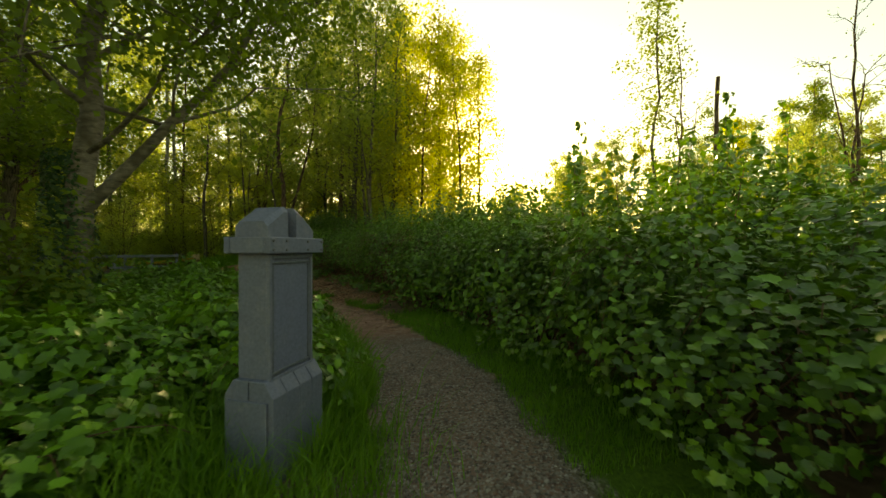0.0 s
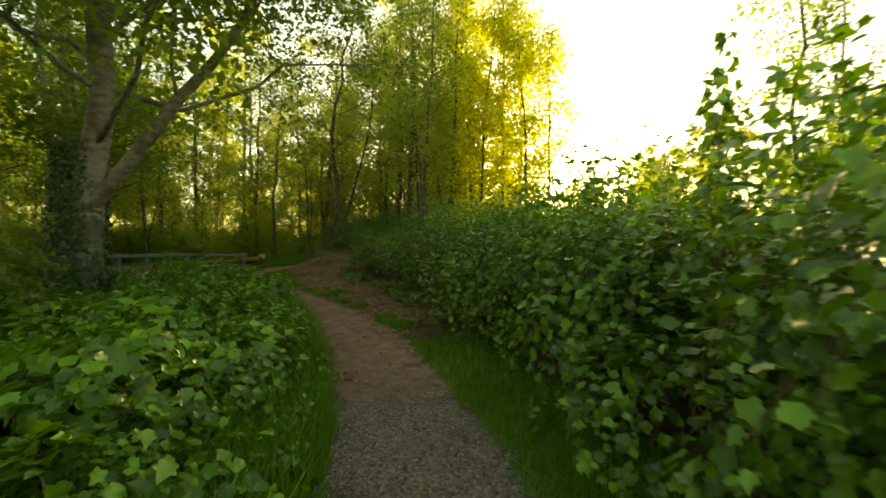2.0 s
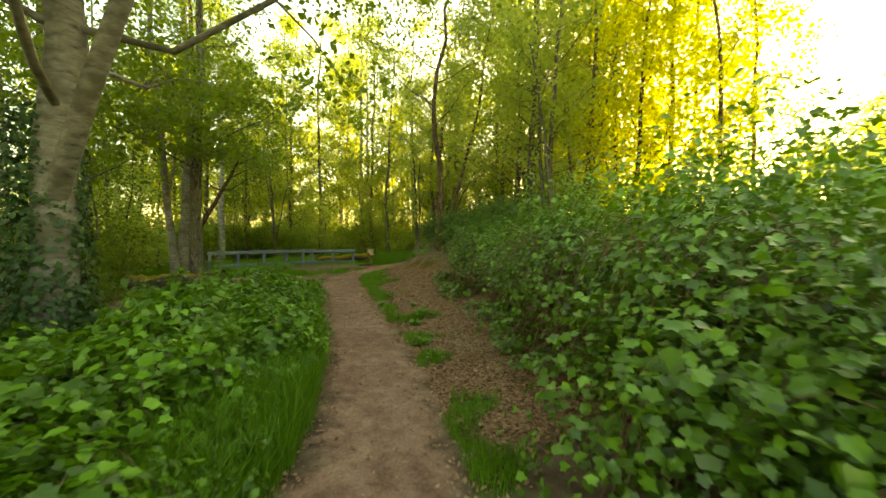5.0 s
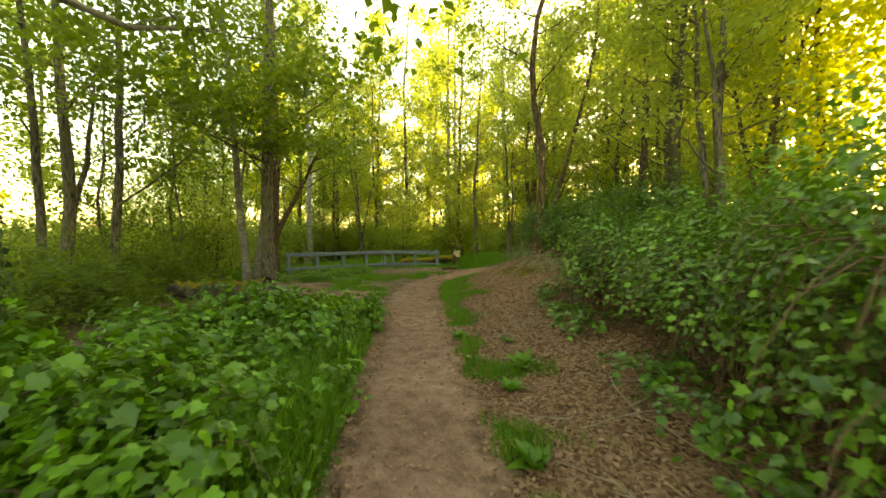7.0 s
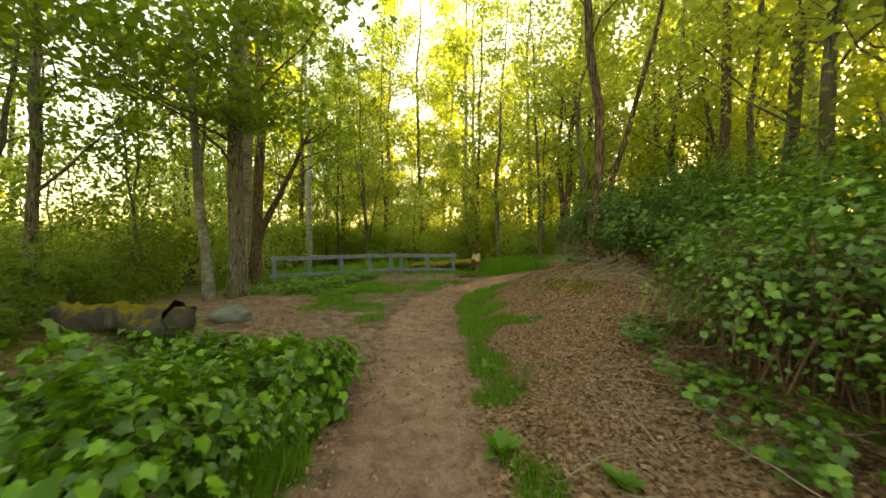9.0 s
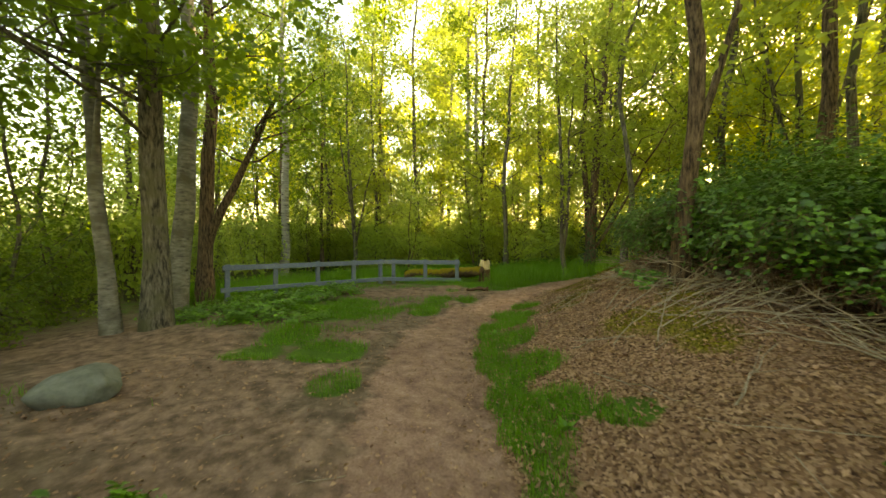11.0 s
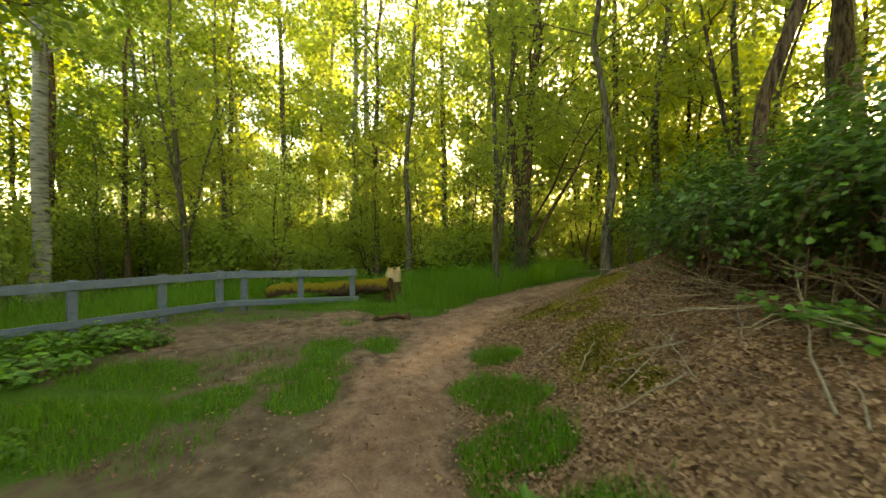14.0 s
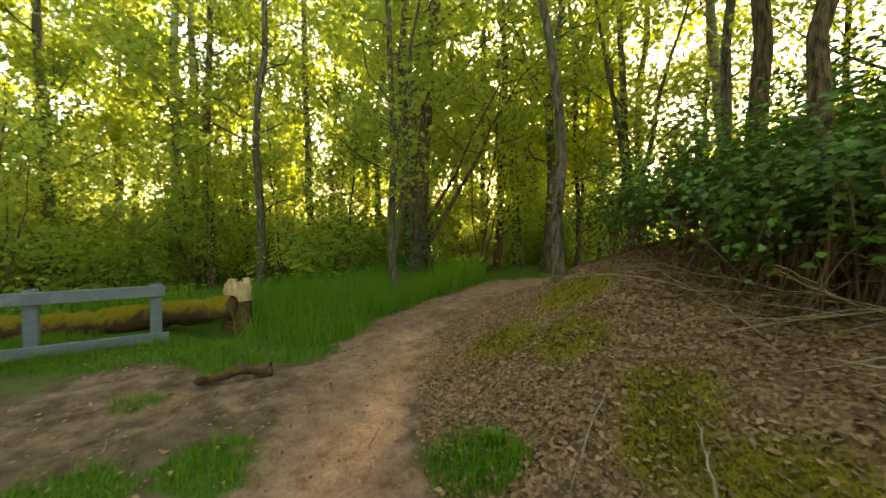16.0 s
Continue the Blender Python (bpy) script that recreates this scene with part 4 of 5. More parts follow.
def bush_parts(seed, r, h, n, size, leaf, canes=16, hollow=0.25, cane_mat=CANE, low=0.08, shape=LEAF, faces=LEAF_F, spread=0.48):
    """A thicket: arching canes under a ragged shell of leaves."""
    rng = np.random.default_rng(seed)
    wood, C, N = [], [], []
    for k in range(canes):
        a = rng.uniform(0, 6.28)
        q = r * rng.uniform(0.5, 1.05)
        b = np.array([math.cos(a), math.sin(a), 0])
        p0 = np.array([rng.normal(0, 0.3), rng.normal(0, 0.3), 0]) * r
        top = b * q * 0.55 + np.array([0, 0, h * rng.uniform(0.75, 1.05)])
        end = b * q + np.array([0, 0, h * rng.uniform(0.15, 0.6)])
        t = np.linspace(0, 1, 8)[:, None]
        pts = p0 * (1 - t) ** 2 + 2 * top * t * (1 - t) * 1.15 + end * t ** 2 + rng.normal(0, 0.02, (8, 3))
        wood.append(tube(pts, np.linspace(0.0075, 0.0028, 8), 4))
        m = int(n * 0.35 / canes)
        tt = rng.uniform(0.25, 1, m)
        c = np.stack([np.interp(tt, t[:, 0], pts[:, i]) for i in range(3)], 1) + rng.normal(0, 0.07, (m, 3))
        C.append(c)
        N.append(b * 0.5 + rng.normal(0, 0.3, (m, 3)) + np.array([0, 0, 0.9]))
    m = n - sum(len(c) for c in C)
    sprays = max(12, m // 16)                # leaves hang together in sprays, with gaps between
    pick = rng.integers(0, sprays, m)
    a0, e0, f0 = rng.uniform(0, 2 * np.pi, sprays), np.arcsin(rng.uniform(low, 1, sprays)), rng.uniform(0, 1, sprays)
    a = a0[pick] + rng.normal(0, 0.13, m) / np.maximum(0.35, np.cos(e0[pick]))
    e = np.clip(e0[pick] + rng.normal(0, 0.11, m), 0.02, 1.57)
    lump = 1 + 0.2 * np.sin(a * 3 + seed) * np.cos(e * 4 + seed * 2) + 0.16 * np.sin(a * 7 + e * 9 + seed) + 0.10 * np.sin(a * 13 - e * 11)
    lump = np.minimum(lump, 1.14)
    f = (1.06 - hollow * (0.75 * f0[pick] + 0.35 * rng.uniform(0, 1, m)) ** 2) * lump
    c = np.stack([r * f * np.cos(a) * np.cos(e) ** 0.7, r * f * np.sin(a) * np.cos(e) ** 0.7, h * f * np.sin(e)], 1)
    C.append(c)
    N.append(np.stack([np.cos(a) * np.cos(e), np.sin(a) * np.cos(e), np.sin(e) * 0.8 + 0.55], 1))
    C, N = np.concatenate(C), np.concatenate(N)
    C[:, 2] = np.maximum(C[:, 2], 0.03)
    LV, LF = leaves(rng, C, N, size * rng.uniform(0.55, 1.3, len(C)), shape, faces, spread)
    WV, WF = joined(wood)
    return grid_mesh("cane_mass", WV, WF, cane_mat, True), grid_mesh("foliage", LV, LF, leaf)


def bush(name, label, x, y, meshes, group, turn, scale=(1, 1, 1), category="bush"):
    ob = thing(name, label, category, group, pose(x, y, z_at(x, y) - 0.03, 0, 0, turn) @ Matrix.Diagonal((*scale, 1)))
    tagged(child("cane_mass", meshes[0], ob), kind="stuff")
    child("foliage", meshes[1], ob)
    return ob


brambles = [bush_parts(60 + k, 1.15, 1.75, 4700, 0.074, LEAF_BRAMBLE, 20, 0.45, CANE, 0.08, LOBED, LOBED_F, 0.45) for k in range(3)]
back_brambles = [bush_parts(65 + k, 1.25, 1.85, 3100, 0.10, LEAF_BRAMBLE, 14, 0.35, CANE, 0.04, SIMPLE, SIMPLE_F) for k in range(2)]
low_brambles = [bush_parts(75 + k, 0.7, 0.7, 300, 0.105, LEAF_BRAMBLE, 10, 0.6, CANE, 0.25, LOBED, LOBED_F, 0.34) for k in range(2)]
covers = [bush_parts(70 + k, cr, ch, 940, 0.092, LEAF_COVER, 14, 0.6, CANE, 0.08, LOBED, LOBED_F, 0.34) for k, (cr, ch) in enumerate(((0.78, 0.52), (0.62, 0.86), (0.84, 0.58), (0.66, 0.74)))]
bank_brambles = [bush_parts(67 + k, 1.15, 1.75, 3300, 0.064, LEAF_BRAMBLE, 80, 0.6, CANE, 0.40, LOBED, LOBED_F, 0.36) for k in range(3)]
darks = [bush_parts(80 + k, 1.2, 1.9, 3200, 0.074, LEAF_DARK, 64, 0.5, CANE, 0.42, LOBED, LOBED_F, 0.36) for k in range(3)]
talls = [bush_parts(85 + k, 1.3, 2.0, 4200, 0.10, LEAF_MAPLE, 16, 0.6, CANE, 0.03) for k in range(2)]
thin = [bush_parts(90 + k, 1.5, 2.6, 2300, 0.13, LEAF_UNDER, 22, 0.65, BARK_GREY, 0.05, SIMPLE, SIMPLE_F) for k in range(3)]
rng = np.random.default_rng(123)


def row(k0, k1, step, d0, d1, meshes, name, label, group, s0, s1, jitter=0.3):
    k = k0
    while k < k1:
        f = (k - k0) / (k1 - k0)
        d = d0 + (d1 - d0) * f + rng.uniform(-jitter, jitter)
        x, y = spot(S0 + k, d)
        sc = s0 + (s1 - s0) * f
        bush(name, label, x, y, meshes[int(rng.integers(len(meshes)))], group, rng.uniform(0, 360), (rng.uniform(0.85, 1.1), rng.uniform(0.85, 1.1), sc * rng.uniform(0.72, 1.2)))
        k += step * rng.uniform(0.85, 1.15)


BR = "bramble thicket by the trail"
BL = "dense green bramble bush with arching canes beside the trail"
row(1.2, 8.5, 0.95, 2.2, 2.3, brambles, "bramble_bush", BL, BR, 0.92, 1.08)
row(8.5, 12.0, 0.9, 2.75, 3.0, bank_brambles, "bramble_bush", BL, BR, 1.25, 1.2)
row(12.0, 16.5, 0.95, 3.2, 3.8, bank_brambles, "bramble_bush", BL, BR, 1.0, 0.9)
row(0.0, 16.5, 1.4, 4.1, 5.1, back_brambles, "bramble_bush", BL, BR, 1.2, 1.25, 0.4)
row(-2.0, 13, 1.7, 6.0, 6.4, back_brambles, "bramble_bush", BL, BR, 1.4, 1.4, 0.5)
row(-2.0, 13, 2.0, 8.4, 8.8, back_brambles, "bramble_bush", BL, BR, 1.65, 1.7, 0.7)
row(-3.0, 13, 2.4, 11, 11.5, back_brambles, "bramble_bush", BL, BR, 1.9, 2.0, 0.9)
DL = "dark green leafy shrub over dry twigs on the bank"
row(16.3, 25.0, 1.1, 5.1, 4.4, darks, "bank_shrub", DL, "shrubs on the bank", 0.85, 0.8)
row(16.0, 27.5, 1.5, 6.3, 5.5, darks, "bank_shrub", DL, "shrubs on the bank", 1.1, 0.95)
CL = "low bright green nettle and bramble cover beside the trail"
CG = "low plants beside the trail"
row(3.3, 15.9, 0.6, -1.65, -1.5, covers, "low_plant", CL, CG, 0.8, 1.0, 0.36)
row(0.3, 15.4, 0.7, -2.2, -2.3, covers, "low_plant", CL, CG, 0.98, 1.15, 0.35)
row(-0.8, 14.6, 0.8, -2.95, -3.1, covers, "low_plant", CL, CG, 1.1, 0.95)
row(-1.5, 12.6, 0.9, -3.9, -4.1, covers, "low_plant", CL, CG, 1.1, 0.8)
row(-2, 12.5, 1.0, -5.0, -5.3, covers, "low_plant", CL, CG, 1.25, 1.3, 0.4)
row(-2, 13, 1.25, -6.4, -6.8, covers, "low_plant", CL, CG, 1.5, 1.6, 0.5)
for x, y, sc in ((-5.8, 5.0, 1.0), (-5.4, 3.1, 1.2), (-6.6, 2.2, 1.7)):
    bush("leafy_shrub", "tall dark green leafy shrub beside a tree", x, y, talls[int(rng.integers(2))], "tall shrubs under the trees", rng.uniform(0, 360), (1.0, 1.0, sc))
for x, y, sc in ((-10.9, 21.7, 0.75), (-10.5, 20.7, 0.8), (-11.2, 23.0, 0.6), (-10.3, 22.4, 0.9)):
    bush("bank_shrub", DL, x, y, darks[int(rng.integers(3))], "shrubs on the bank", rng.uniform(0, 360), (0.8, 0.8, sc))
for x, y, sc in ((-9.7, 11.7, 0.75), (-10.2, 12.3, 0.6), (-9.3, 12.4, 0.7), (-10.5, 11.2, 0.9), (-17.6, 14.4, 0.6), (-16.8, 15.3, 0.5), (-18.4, 15.4, 0.65), (-17.7, 16.6, 0.55), (-18.8, 16.8, 0.6), (-18.0, 17.6, 0.5), (-16.0, 14.6, 0.45), (-15.6, 15.4, 0.35), (-17.2, 13.6, 0.5)):
    bush("low_plant", "low green weeds at the foot of the fence", x, y, covers[int(rng.integers(4))], "weeds by the fence", rng.uniform(0, 360), (0.9, 0.9, sc))
for k, d, sc in ((10.6, 2.0, 0.65), (11.4, 2.2, 0.7), (12.3, 2.35, 0.6), (14.0, 2.5, 0.65), (15.2, 2.6, 0.5), (16.3, 2.9, 0.5), (9.6, 1.85, 0.55), (21.5, 3.3, 0.5)):
    x, y = spot(S0 + k, d)
    bush("low_bramble", "low sprawling bramble on the leaf-strewn bank", x, y, low_brambles[int(rng.integers(2))], "low brambles on the bank", rng.uniform(0, 360), (0.75, 0.75, sc))
for k in range(26):
    x, y = spot(S0 + 3.6 + k * 0.46, -rng.uniform(0.82, 1.3))
    bush("low_plant", "small leafy plant straying out of the low cover", x, y, low_brambles[k % 2] if k % 3 else covers[k % 4], CG, rng.uniform(0, 360), (0.42, 0.42, rng.uniform(0.45, 0.85)))
TL0 = "dark green understorey shrub near a fallen log"
for x, y, sc in ((-15.5, 9.8, 0.85), (-14.2, 8.4, 0.75), (-17.2, 10.4, 0.8), (-13.2, 8.9, 0.5), (-19.8, 11.0, 0.9), (-12.0, 8.6, 0.55), (-16.3, 7.6, 1.0), (-20.5, 8.5, 1.0)):
    bush("understorey_shrub", TL0, x, y, talls[int(rng.integers(2))], "shrubs by the log", rng.uniform(0, 360), (0.9, 0.9, sc))
TL = "thin leafy undergrowth shrub in the wood"
TG = "undergrowth of the wood"
row(-1, 13, 1.6, -8.6, -9.6, thin, "undergrowth_shrub", TL, TG, 0.6, 0.7, 0.8)
row(-1, 14, 1.8, -12, -13.5, thin, "undergrowth_shrub", TL, TG, 0.9, 1.1, 1.0)
n = 0
while n < 165:
    x, y = (rng.uniform(-55, 4), rng.uniform(6, 58)) if n > 70 else (rng.uniform(-36, -4), rng.uniform(20, 42))
    s, d = trail(x, y)
    if abs(d) < 4.5 or (x > -23.5 and y < 26.5 and d < 0) or (d > 0 and y < 22 and x > -9) or (x > -15 and y < 12):
        continue
    bush("undergrowth_shrub", TL, x, y, thin[int(rng.integers(3))], TG, rng.uniform(0, 360), (rng.uniform(0.9, 1.5), rng.uniform(0.9, 1.5), rng.uniform(0.75, 1.6)))
    n += 1

for x, y, k in ((-24, 8, 0), (-26, 10.5, 1), (-23, 12.3, 2), (-27.5, 7, 1), (-29, 9.5, 0), (-25, 5.5, 2), (-30.5, 12, 0)):
    bush("undergrowth_shrub", TL, x, y, thin[k], TG, 50 * x, (1.3, 1.3, 1.35))


def shoot_parts(seed, h, n, size):
    """A tall leafy shoot: few upright stems with leaves all the way up."""
    rng = np.random.default_rng(seed)
    wood, C, N = [], [], []
    for k in range(4):
        a = rng.uniform(0, 6.28)
        hh = h * (1 if k == 0 else rng.uniform(0.55, 0.85))
        end = np.array([math.cos(a) * 0.3, math.sin(a) * 0.3, hh])
        pts = bent(rng, (math.cos(a) * 0.08, math.sin(a) * 0.08, 0), end, 8, 0.03)
        wood.append(tube(pts, np.linspace(0.014, 0.003, 8), 5))
        m = n // 4
        t = rng.uniform(0.18, 1, m) ** 0.9
        c = np.stack([np.interp(t, np.linspace(0, 1, 8), pts[:, i]) for i in range(3)], 1)
        b = rng.uniform(0, 6.28, m)
        o = np.stack([np.cos(b), np.sin(b), np.zeros(m)], 1)
        C.append(c + o * (0.05 + 0.17 * rng.uniform(0, 1, m) * (1.1 - t))[:, None])
        N.append(o * 0.8 + np.array([0, 0, 0.5]))
    LV, LF = leaves(rng, np.concatenate(C), np.concatenate(N), size * rng.uniform(0.6, 1.25, sum(map(len, C))), LEAF, LEAF_F, 0.35)
    WV, WF = joined(wood)
    return grid_mesh("cane_mass", WV, WF, CANE, True), grid_mesh("foliage", LV, LF, LEAF_BRAMBLE)


shoots = [shoot_parts(101, 3.1, 420, 0.11), shoot_parts(102, 2.7, 360, 0.11)]
SL = "tall upright leafy shoot standing out of the brambles"
for x, y, k, sc in ((1.78, 6.6, 0, 1.0), (2.1, 6.0, 1, 0.9), (1.5, 5.7, 1, 0.8), (4.05, 6.9, 0, 1.1), (4.5, 6.6, 1, 1.15), (3.1, 6.2, 1, 0.9), (3.6, 7.6, 0, 0.9), (2.6, 5.2, 1, 0.75), (5.2, 5.6, 1, 0.9), (1.0, 7.6, 1, 0.75)):
    bush("tall_shoot", SL, x, y, shoots[k], "tall shoots in the brambles", rng.uniform(0, 360), (1, 1, sc), "shrub")


def ivy_on(x, y, r, h, seed, name, label, n=700):
    rr = np.random.default_rng(seed)
    a, z = rr.uniform(0, 6.28, n), h * rr.uniform(0, 1, n) ** 1.4
    q = r + rr.uniform(0.0, 0.22, n) * (1.2 - z / h) + 0.01
    o = np.stack([np.cos(a), np.sin(a), np.zeros(n)], 1)
    c = o * q[:, None] + np.array([0, 0, 1.0]) * z[:, None]
    V, F = leaves(rr, c, o + np.array([0, 0, 0.4]), 0.10 * rr.uniform(0.5, 1.2, n), LEAF, LEAF_F, 0.35)
    ob = thing(name, label, "ivy", at=pose(x, y, z_at(x, y)))
    child("foliage", grid_mesh("foliage", V, F, IVY), ob)
    st = joined([tube(bent(rr, (r * math.cos(b), r * math.sin(b), 0), (r * 1.03 * math.cos(b + 0.4), r * 1.03 * math.sin(b + 0.4), h * 0.8), 6, 0.03), np.linspace(0.012, 0.004, 6), 4) for b in (0.3, 2.1, 4.0, 5.4)])
    child("vine", grid_mesh("vine", st[0], st[1], CANE, True), ob)


ivy_on(-8.05, 7.93, 0.31, 3.1, 5, "ivy", "dark ivy climbing round a pale tree trunk", 4200)
ivy_on(-15.1, 26.6, 0.28, 2.2, 6, "ivy", "dark ivy round the foot of a many-stemmed tree", 700)
ivy_on(-24.2, 29.6, 0.2, 1.5, 7, "ivy", "dark ivy round the foot of a birch", 300)


# ---- grass, litter, twigs ----
def blades(rng, P, h, w, lean):
    """Tapered bent blades at places P."""
    n = len(P)
    a = rng.uniform(0, 2 * np.pi, n)
    side = np.stack([np.cos(a), np.sin(a), np.zeros(n)], 1)
    b = rng.uniform(0, 2 * np.pi, n)
    out = np.stack([np.cos(b), np.sin(b), np.zeros(n)], 1) * (lean * rng.uniform(0.2, 1.2, n))[:, None]
    H = (h * rng.uniform(0.5, 1.25, n))[:, None]
    W = (w * rng.uniform(0.7, 1.3, n))[:, None]
    up = np.array([[0, 0, 1.0]])
    v = np.stack([P - side * W, P + side * W, P + up * H * 0.55 + out * H * 0.3 - side * W * 0.75, P + up * H * 0.55 + out * H * 0.3 + side * W * 0.75, P + up * H * 0.9 + out * H], 1)
    f = np.array([[0, 1, 3], [0, 3, 2], [2, 3, 4]])
    return v.reshape(-1, 3), (f[None] + (np.arange(n) * 5)[:, None, None]).reshape(-1, 3)


def scatter(rng, n, k0, k1, d0, d1, mask=None, gate=0.5):
    s, d = rng.uniform(S0 + k0, S0 + k1, n), rng.uniform(d0, d1, n)
    i = np.clip(np.searchsorted(_cum, s) - 1, 0, len(_len) - 1)
    u = _seg[i] / _len[i][:, None]
    p = TRAIL[i] + u * (s - _cum[i])[:, None]
    x, y = p[:, 0] + u[:, 1] * d, p[:, 1] - u[:, 0] * d
    if mask is not None:
        m = masks(x, y)
        v = m[mask] * (1 - 0.9 * m[0]) + 0.35 * wave(x, y, 2.7) * 0.5
        keep = v > gate * rng.uniform(0.6, 1.4, n)
        x, y = x[keep], y[keep]
    return np.stack([x, y, height(x, y) - 0.01], 1)


def grass_patch(label, seed, P, h, w=0.004, lean=0.5):
    rr = np.random.default_rng(seed)
    V, F = blades(rr, P, h * np.ones(len(P)), w, lean)
    tagged(new("grass", grid_mesh("grass", V, F, GRASS)), label, "grass", kind="stuff")


rng = np.random.default_rng(9)
VERGE = scatter(rng, 26000, 0.5, 15, -1.3, -0.4, 2, 0.4)
grass_patch("lush green grass on the verge of the trail", 1, VERGE, 0.13 + 0.13 * ease(S0 + 3.0, S0 + 6.0, trail(VERGE[:, 0], VERGE[:, 1])[0]), 0.004, 0.65)
grass_patch("tall lush grass clumps at the edge of the low plants", 8, scatter(rng, 15000, 3.0, 13.5, -1.5, -0.62, 2, 0.55), 0.46, 0.0055, 0.6)
grass_patch("dark short grass under the brambles", 2, scatter(rng, 20000, 0.8, 9, 0.42, 1.6, 2, 0.45), 0.10, 0.004, 0.6)
grass_patch("bright short grass strip beside the trail", 3, scatter(rng, 46000, 8, 25.5, 0.45, 1.75, 2, 0.4), 0.14, 0.0035, 0.5)
P = scatter(rng, 70000, 14, 28, -5, -0.4, 2, 0.45)
grass_patch("short grass patches on trodden soil", 4, P, 0.13 + 0.06 * wave(P[:, 0], P[:, 1], 2.3), 0.0035, 0.5)
P = np.stack([rng.uniform(-18.5, -13.5, 26000), rng.uniform(22.0, 29.5, 26000), np.zeros(26000)], 1)
s, d = trail(P[:, 0], P[:, 1])
P = P[(d < -0.5) & (np.hypot(P[:, 0] + 17, P[:, 1] - 22.7) > 0.35)]
P[:, 2] = height(P[:, 0], P[:, 1]) - 0.01
P = P[(np.abs((P[:, 0] + 17.1) * -0.285 + (P[:, 1] - 22.4) * 0.958) > 0.4) & ~((P[:, 0] < -16.6) & (P[:, 1] < 22.4))]
grass_patch("tall soft green grass past the stump", 5, P[::2], 0.52, 0.008, 0.55)
P = np.stack([rng.uniform(-24.5, -19.6, 22000), rng.uniform(13.0, 25.0, 22000), np.zeros(22000)], 1)
P[:, 2] = height(P[:, 0], P[:, 1]) - 0.01
P = P[~((P[:, 1] > 20.6) & (P[:, 1] < 22.3) & (P[:, 0] > -20.6))]
grass_patch("tall rough grass behind the fence", 6, P[::2], 0.5, 0.008, 0.55)
P = np.stack([rng.normal(-1.1, 0.40, 2200), rng.normal(3.15, 0.42, 2200), np.zeros(2200)], 1)
P = P[~((np.abs(P[:, 0] + 1.09) < 0.2) & (np.abs(P[:, 1] - 3.3) < 0.3))]
P[:, 2] = height(P[:, 0], P[:, 1]) - 0.01
grass_patch("long drooping grass round the sign box", 7, P, 0.36, 0.0045, 0.8)

CURL = np.array([[0, 0, 0], [0.33, 0.42, 0.16], [0, 0.5, 0.0], [-0.33, 0.42, 0.2], [0, 1, 0.18]])
for label, seed, P in (("brown dead leaves strewn over the bank", 21, scatter(rng, 34000, 8.0, 26, 0.6, 4.4, 3, 0.35)),
                       ("brown dead leaves beside the trail", 22, scatter(rng, 5000, 11.5, 24, -2.8, -0.5, 3, 0.45)),
                       ("brown dead leaves gathered along the edge of the trail", 25, scatter(rng, 2600, 5.5, 17, -0.85, -0.42)),
                       ("brown dead leaves between trail and grass strip", 26, scatter(rng, 2600, 6.5, 24, 0.42, 0.95)),
                       ("small heap of pale debris at the edge of the trail", 24, np.stack([rng.normal(-1.9, 0.16, 260), rng.normal(6.62, 0.13, 260), np.zeros(260)], 1)),
                       ("scattered dead leaves and chips on the trail", 23, np.concatenate([scatter(rng, 2600, 6.0, 17, -1.2, 1.2), scatter(rng, 9000, 15.5, 29, -3.8, 1.6)]))):
    rr = np.random.default_rng(seed)
    P[:, 2] = height(P[:, 0], P[:, 1]) + 0.015
    V, F = leaves(rr, P, np.tile([0, 0, 1.0], (len(P), 1)), (0.043 if seed < 23 else 0.036) * rr.uniform(0.55, 1.25, len(P)) ** 2, CURL, LEAF_F, 0.35)
    tagged(new("leaf_litter", grid_mesh("leaf_litter", V, F, LITTER)), label, "leaf litter", kind="stuff")


# dry sticks and brush on the bank
def stick_thing(name, label, group, x, y, yaw, ln, r, lift, seed, twigs=2):
    rr = np.random.default_rng(seed)
    z = z_at(x, y) + r
    ex, ey = x + ln * math.cos(yaw), y + ln * math.sin(yaw)
    pts = bent(rr, (x, y, z), (ex, ey, z_at(ex, ey) + r + lift), 8, 0.05)
    pts[1:-1, 2] = np.maximum(pts[1:-1, 2], height(pts[1:-1, 0], pts[1:-1, 1]) + r)
    ob = thing(name, label, "stick", group)
    V, F = tube(pts, np.linspace(r, r * 0.35, 8), 5, 0.1, rr)
    child("stem", grid_mesh("stem", V, F, DRY_STICK, True), ob)
    for k in range(twigs):
        i = rr.integers(2, 7)
        o = (pts[i] - pts[i - 1]) / (np.linalg.norm(pts[i] - pts[i - 1]) + 1e-9) + rr.normal(0, 0.5, 3) * np.array([1, 1, 0.4])
        V, F = tube(bent(rr, pts[i], pts[i] + o * ln * 0.22, 4, 0.06), np.linspace(r * 0.5, r * 0.2, 4), 4)
        child("twig", grid_mesh("twig", V, F, DRY_STICK, True), ob)


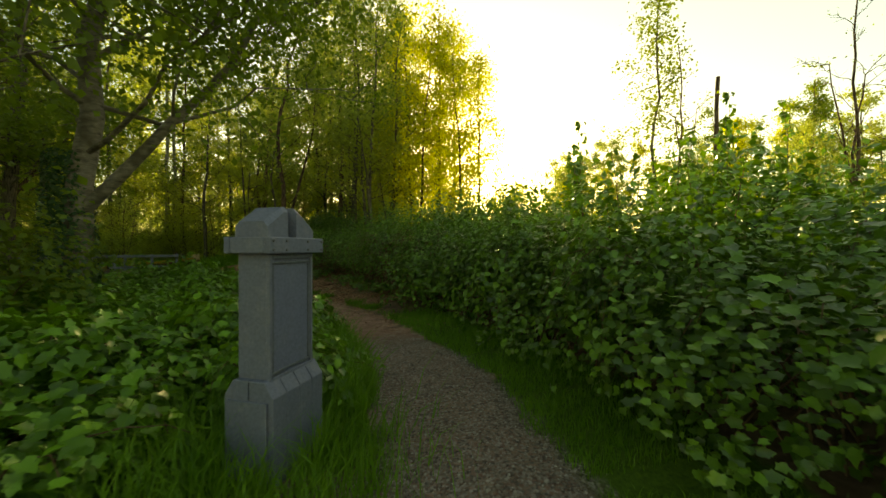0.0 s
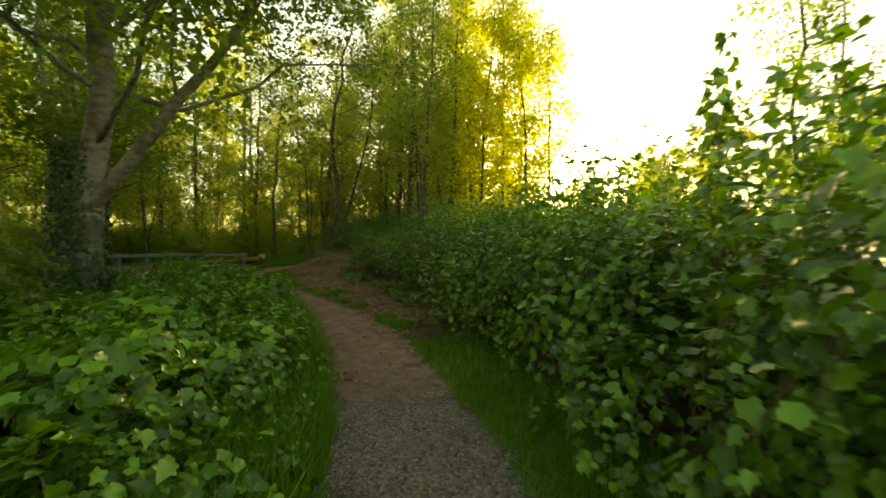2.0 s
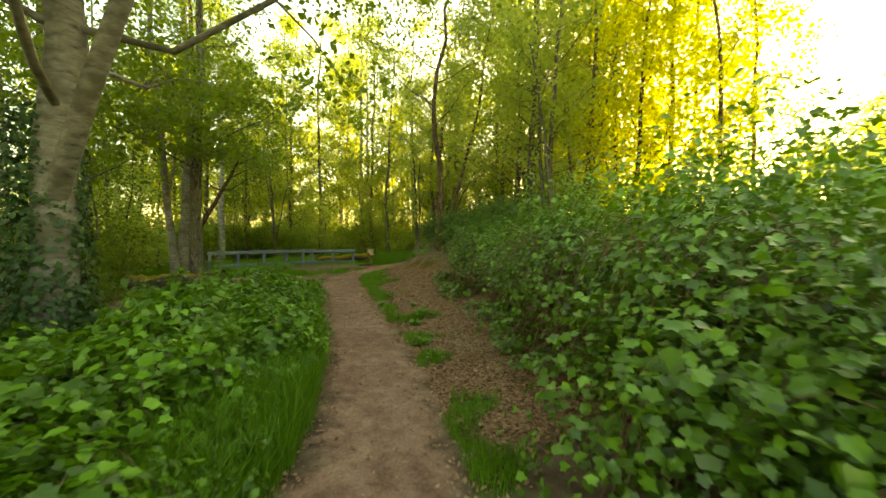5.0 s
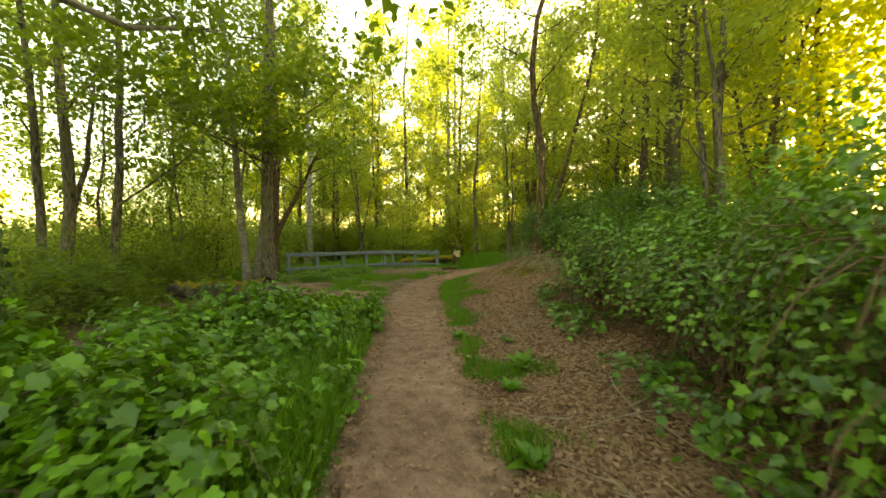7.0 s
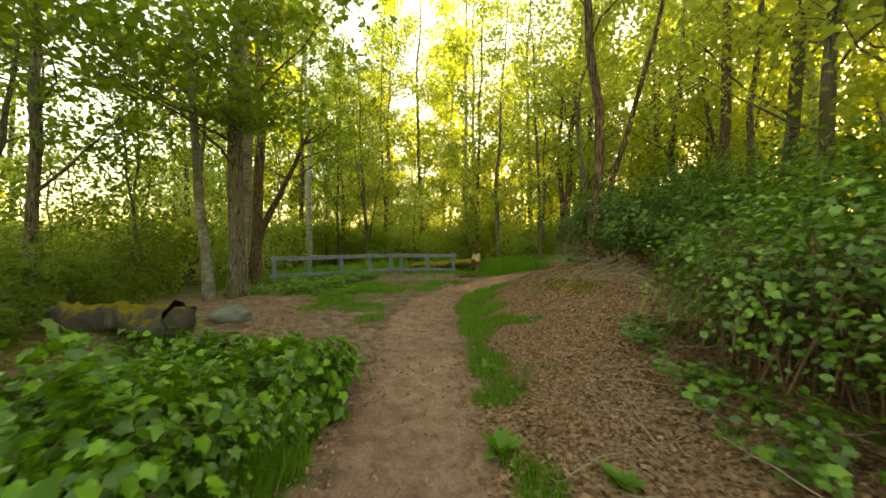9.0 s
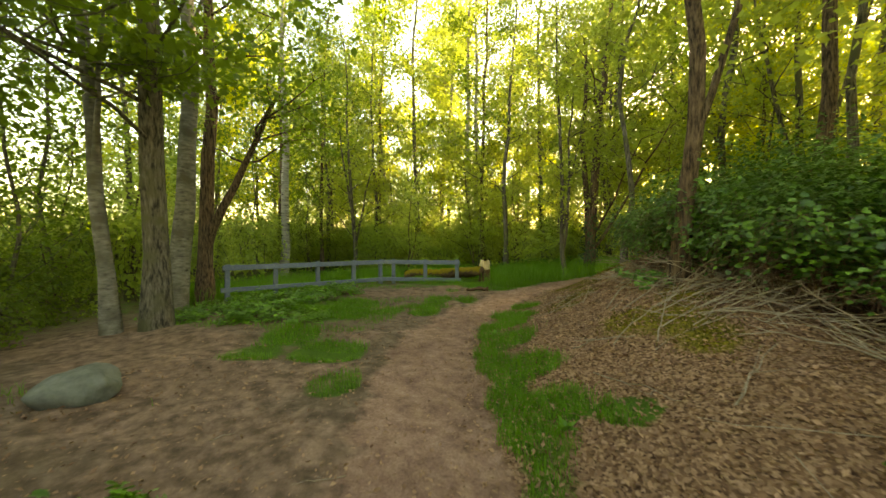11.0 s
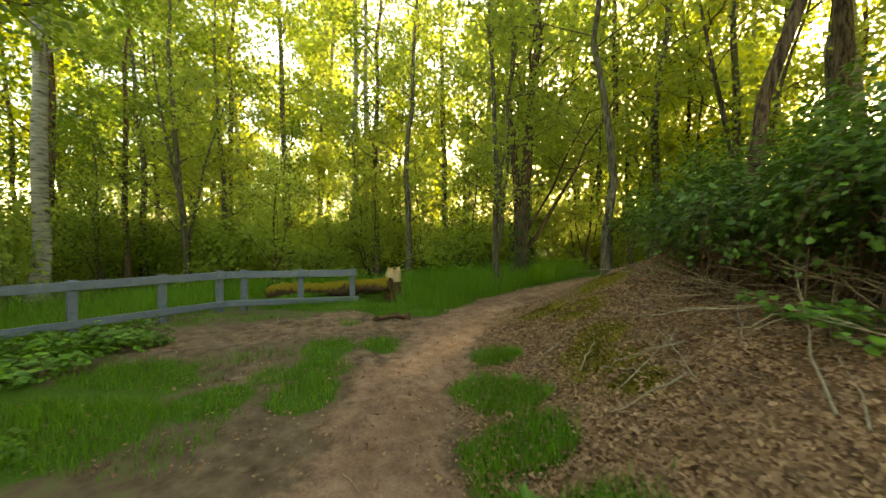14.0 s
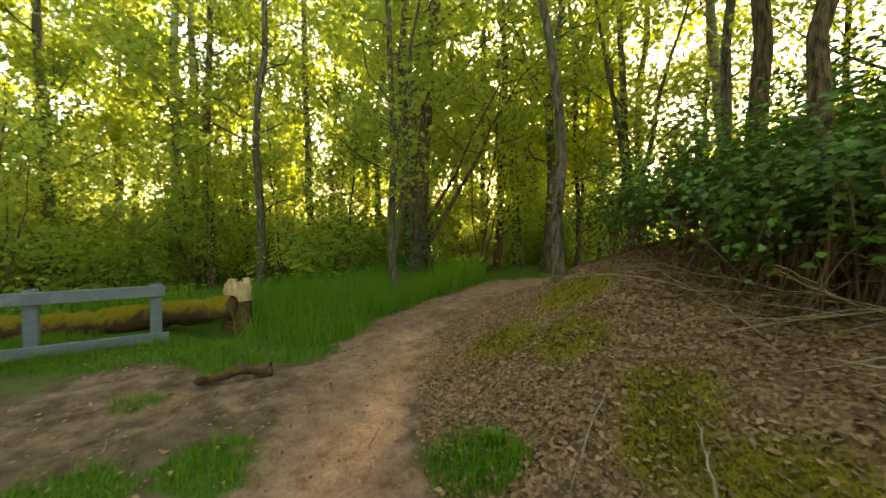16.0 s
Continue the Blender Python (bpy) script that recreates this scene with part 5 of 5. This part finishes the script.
rng = np.random.default_rng(31)
for k in range(28):
    x, y = spot(S0 + rng.uniform(15.5, 25.5), rng.uniform(1.8, 3.6))
    stick_thing("dry_stick", "pale dry bramble stick lying on the bank", "dry sticks on the bank", x, y, rng.uniform(0, 6.28), rng.uniform(0.3, 1.3), rng.uniform(0.004, 0.010), rng.uniform(0, 0.25), 300 + k)
for k in range(45):
    x, y = spot(S0 + rng.uniform(9.5, 17), rng.uniform(1.3, 2.6))
    stick_thing("dry_stick", "pale dry bramble stick lying on the bank", "dry sticks on the bank", x, y, rng.uniform(0, 6.28), rng.uniform(0.3, 1.1), rng.uniform(0.003, 0.008), rng.uniform(0, 0.3), 400 + k)
for k in range(105):
    x, y = spot(S0 + rng.uniform(16.5, 25.0), rng.uniform(3.5, 4.7))
    stick_thing("brush_stick", "dry cut branch in a heap under the shrubs", "heap of dry brush", x, y, rng.uniform(-1.0, 1.0) + (math.pi if k % 2 else 0), rng.uniform(0.7, 1.8), rng.uniform(0.005, 0.012), rng.uniform(0.05, 0.75), 500 + k, 3)
for k in range(48):
    x, y = rng.normal(-9.2, 0.6), rng.normal(18.7, 0.7)
    stick_thing("brush_stick", "dry cut branch in a heap under the shrubs", "heap of dry brush", x, y, rng.normal(0.85, 0.4), rng.uniform(0.9, 1.9), rng.uniform(0.005, 0.012), rng.uniform(0.0, 0.7), 700 + k, 3)
for k in range(12):
    x, y = spot(S0 + rng.uniform(14, 25), rng.uniform(-3.0, 0.6))
    stick_thing("small_stick", "short dry stick on the trodden soil", "sticks on the trail", x, y, rng.uniform(0, 6.28), rng.uniform(0.12, 0.4), rng.uniform(0.004, 0.008), 0.01, 600 + k, 1)


# leafy weeds standing alone
weed_leaf = grid_mesh("leaf", LEAF * np.array([0.75, 1, 1]) * 0.24, LEAF_F, LEAF_COVER)
for x, y, sc in ((-5.55, 12.75, 1.1), (-7.05, 13.15, 0.9), (-5.3, 12.2, 0.8), (-6.3, 13.4, 0.7), (-4.4, 11.3, 0.9), (-3.9, 10.9, 0.8), (-8.3, 14.3, 0.7), (-9.4, 15.6, 0.6), (-12.6, 19.3, 0.5), (-13.0, 20.2, 0.5), (-11.9, 17.5, 0.6)):
    ob = thing("dock_weed", "broad-leaved green weed on the edge of the trail", "weed", "weeds by the trail", pose(x, y, z_at(x, y) - 0.01, 0, 0, rng.uniform(0, 360)) @ Matrix.Scale(sc, 4))
    for k in range(14):
        child("leaf", weed_leaf, ob, at=pose(0, 0, 0, 0, 0, k * 137.5) @ pose(0, 0.01, 0, rng.uniform(20, 65), rng.uniform(-12, 12)) @ Matrix.Scale(rng.uniform(0.6, 1.15), 4))

# moss tufts
P = np.concatenate([np.stack([rng.normal(cx, r * 0.32, 900), rng.normal(cy, r * 0.32, 900), np.zeros(900)], 1) for cx, cy, r in MOSSY_SPOTS])
P[:, 2] = height(P[:, 0], P[:, 1])
V, F = blades(rng, P, 0.03 * np.ones(len(P)), 0.006, 0.8)
tagged(new("moss", grid_mesh("moss", V, F, MOSS_TUFT)), "yellow-green moss cushions on the bank", "moss", kind="stuff")

# loose gravel on the trail
P = scatter(rng, 9000, -0.5, 12, -0.75, 0.75)
s, d = trail(P[:, 0], P[:, 1])
m = masks(P[:, 0], P[:, 1])
P = P[m[1] > rng.uniform(0.1, 1.0, len(P))]
A = np.stack([rng.uniform(-0.9, 3.0, 2600), rng.uniform(1.5, 3.5, 2600), np.zeros(2600)], 1)
A = A[masks(A[:, 0], A[:, 1])[1] > 0.5]
A[:, 2] = height(A[:, 0], A[:, 1])
P = np.concatenate([P, A])
ico = np.array([[1, 0, 0], [-1, 0, 0], [0, 1, 0], [0, -1, 0], [0, 0, 0.8], [0, 0, -0.5]])
icf = np.array([[0, 2, 4], [2, 1, 4], [1, 3, 4], [3, 0, 4], [2, 0, 5], [1, 2, 5], [3, 1, 5], [0, 3, 5]])
sz = 0.011 * rng.uniform(0.5, 1.5, (len(P), 1, 1)) * rng.uniform(0.7, 1.3, (len(P), 6, 3))
V = (P[:, None] + ico[None] * sz).reshape(-1, 3)
F = (icf[None] + (np.arange(len(P)) * 6)[:, None, None]).reshape(-1, 3)
m, nt = material("pebbles")
geo = nt.nodes.new("ShaderNodeNewGeometry")
finish(nt, principled(nt, ramp(nt, geo.outputs["Random Per Island"], [(0.0, (0.10, 0.085, 0.07)), (0.6, (0.22, 0.19, 0.16)), (1.0, (0.42, 0.39, 0.35))]), 0.85))
tagged(new("gravel", grid_mesh("gravel", V, F, m)), "loose grey-brown gravel on the trail", "gravel", kind="stuff")
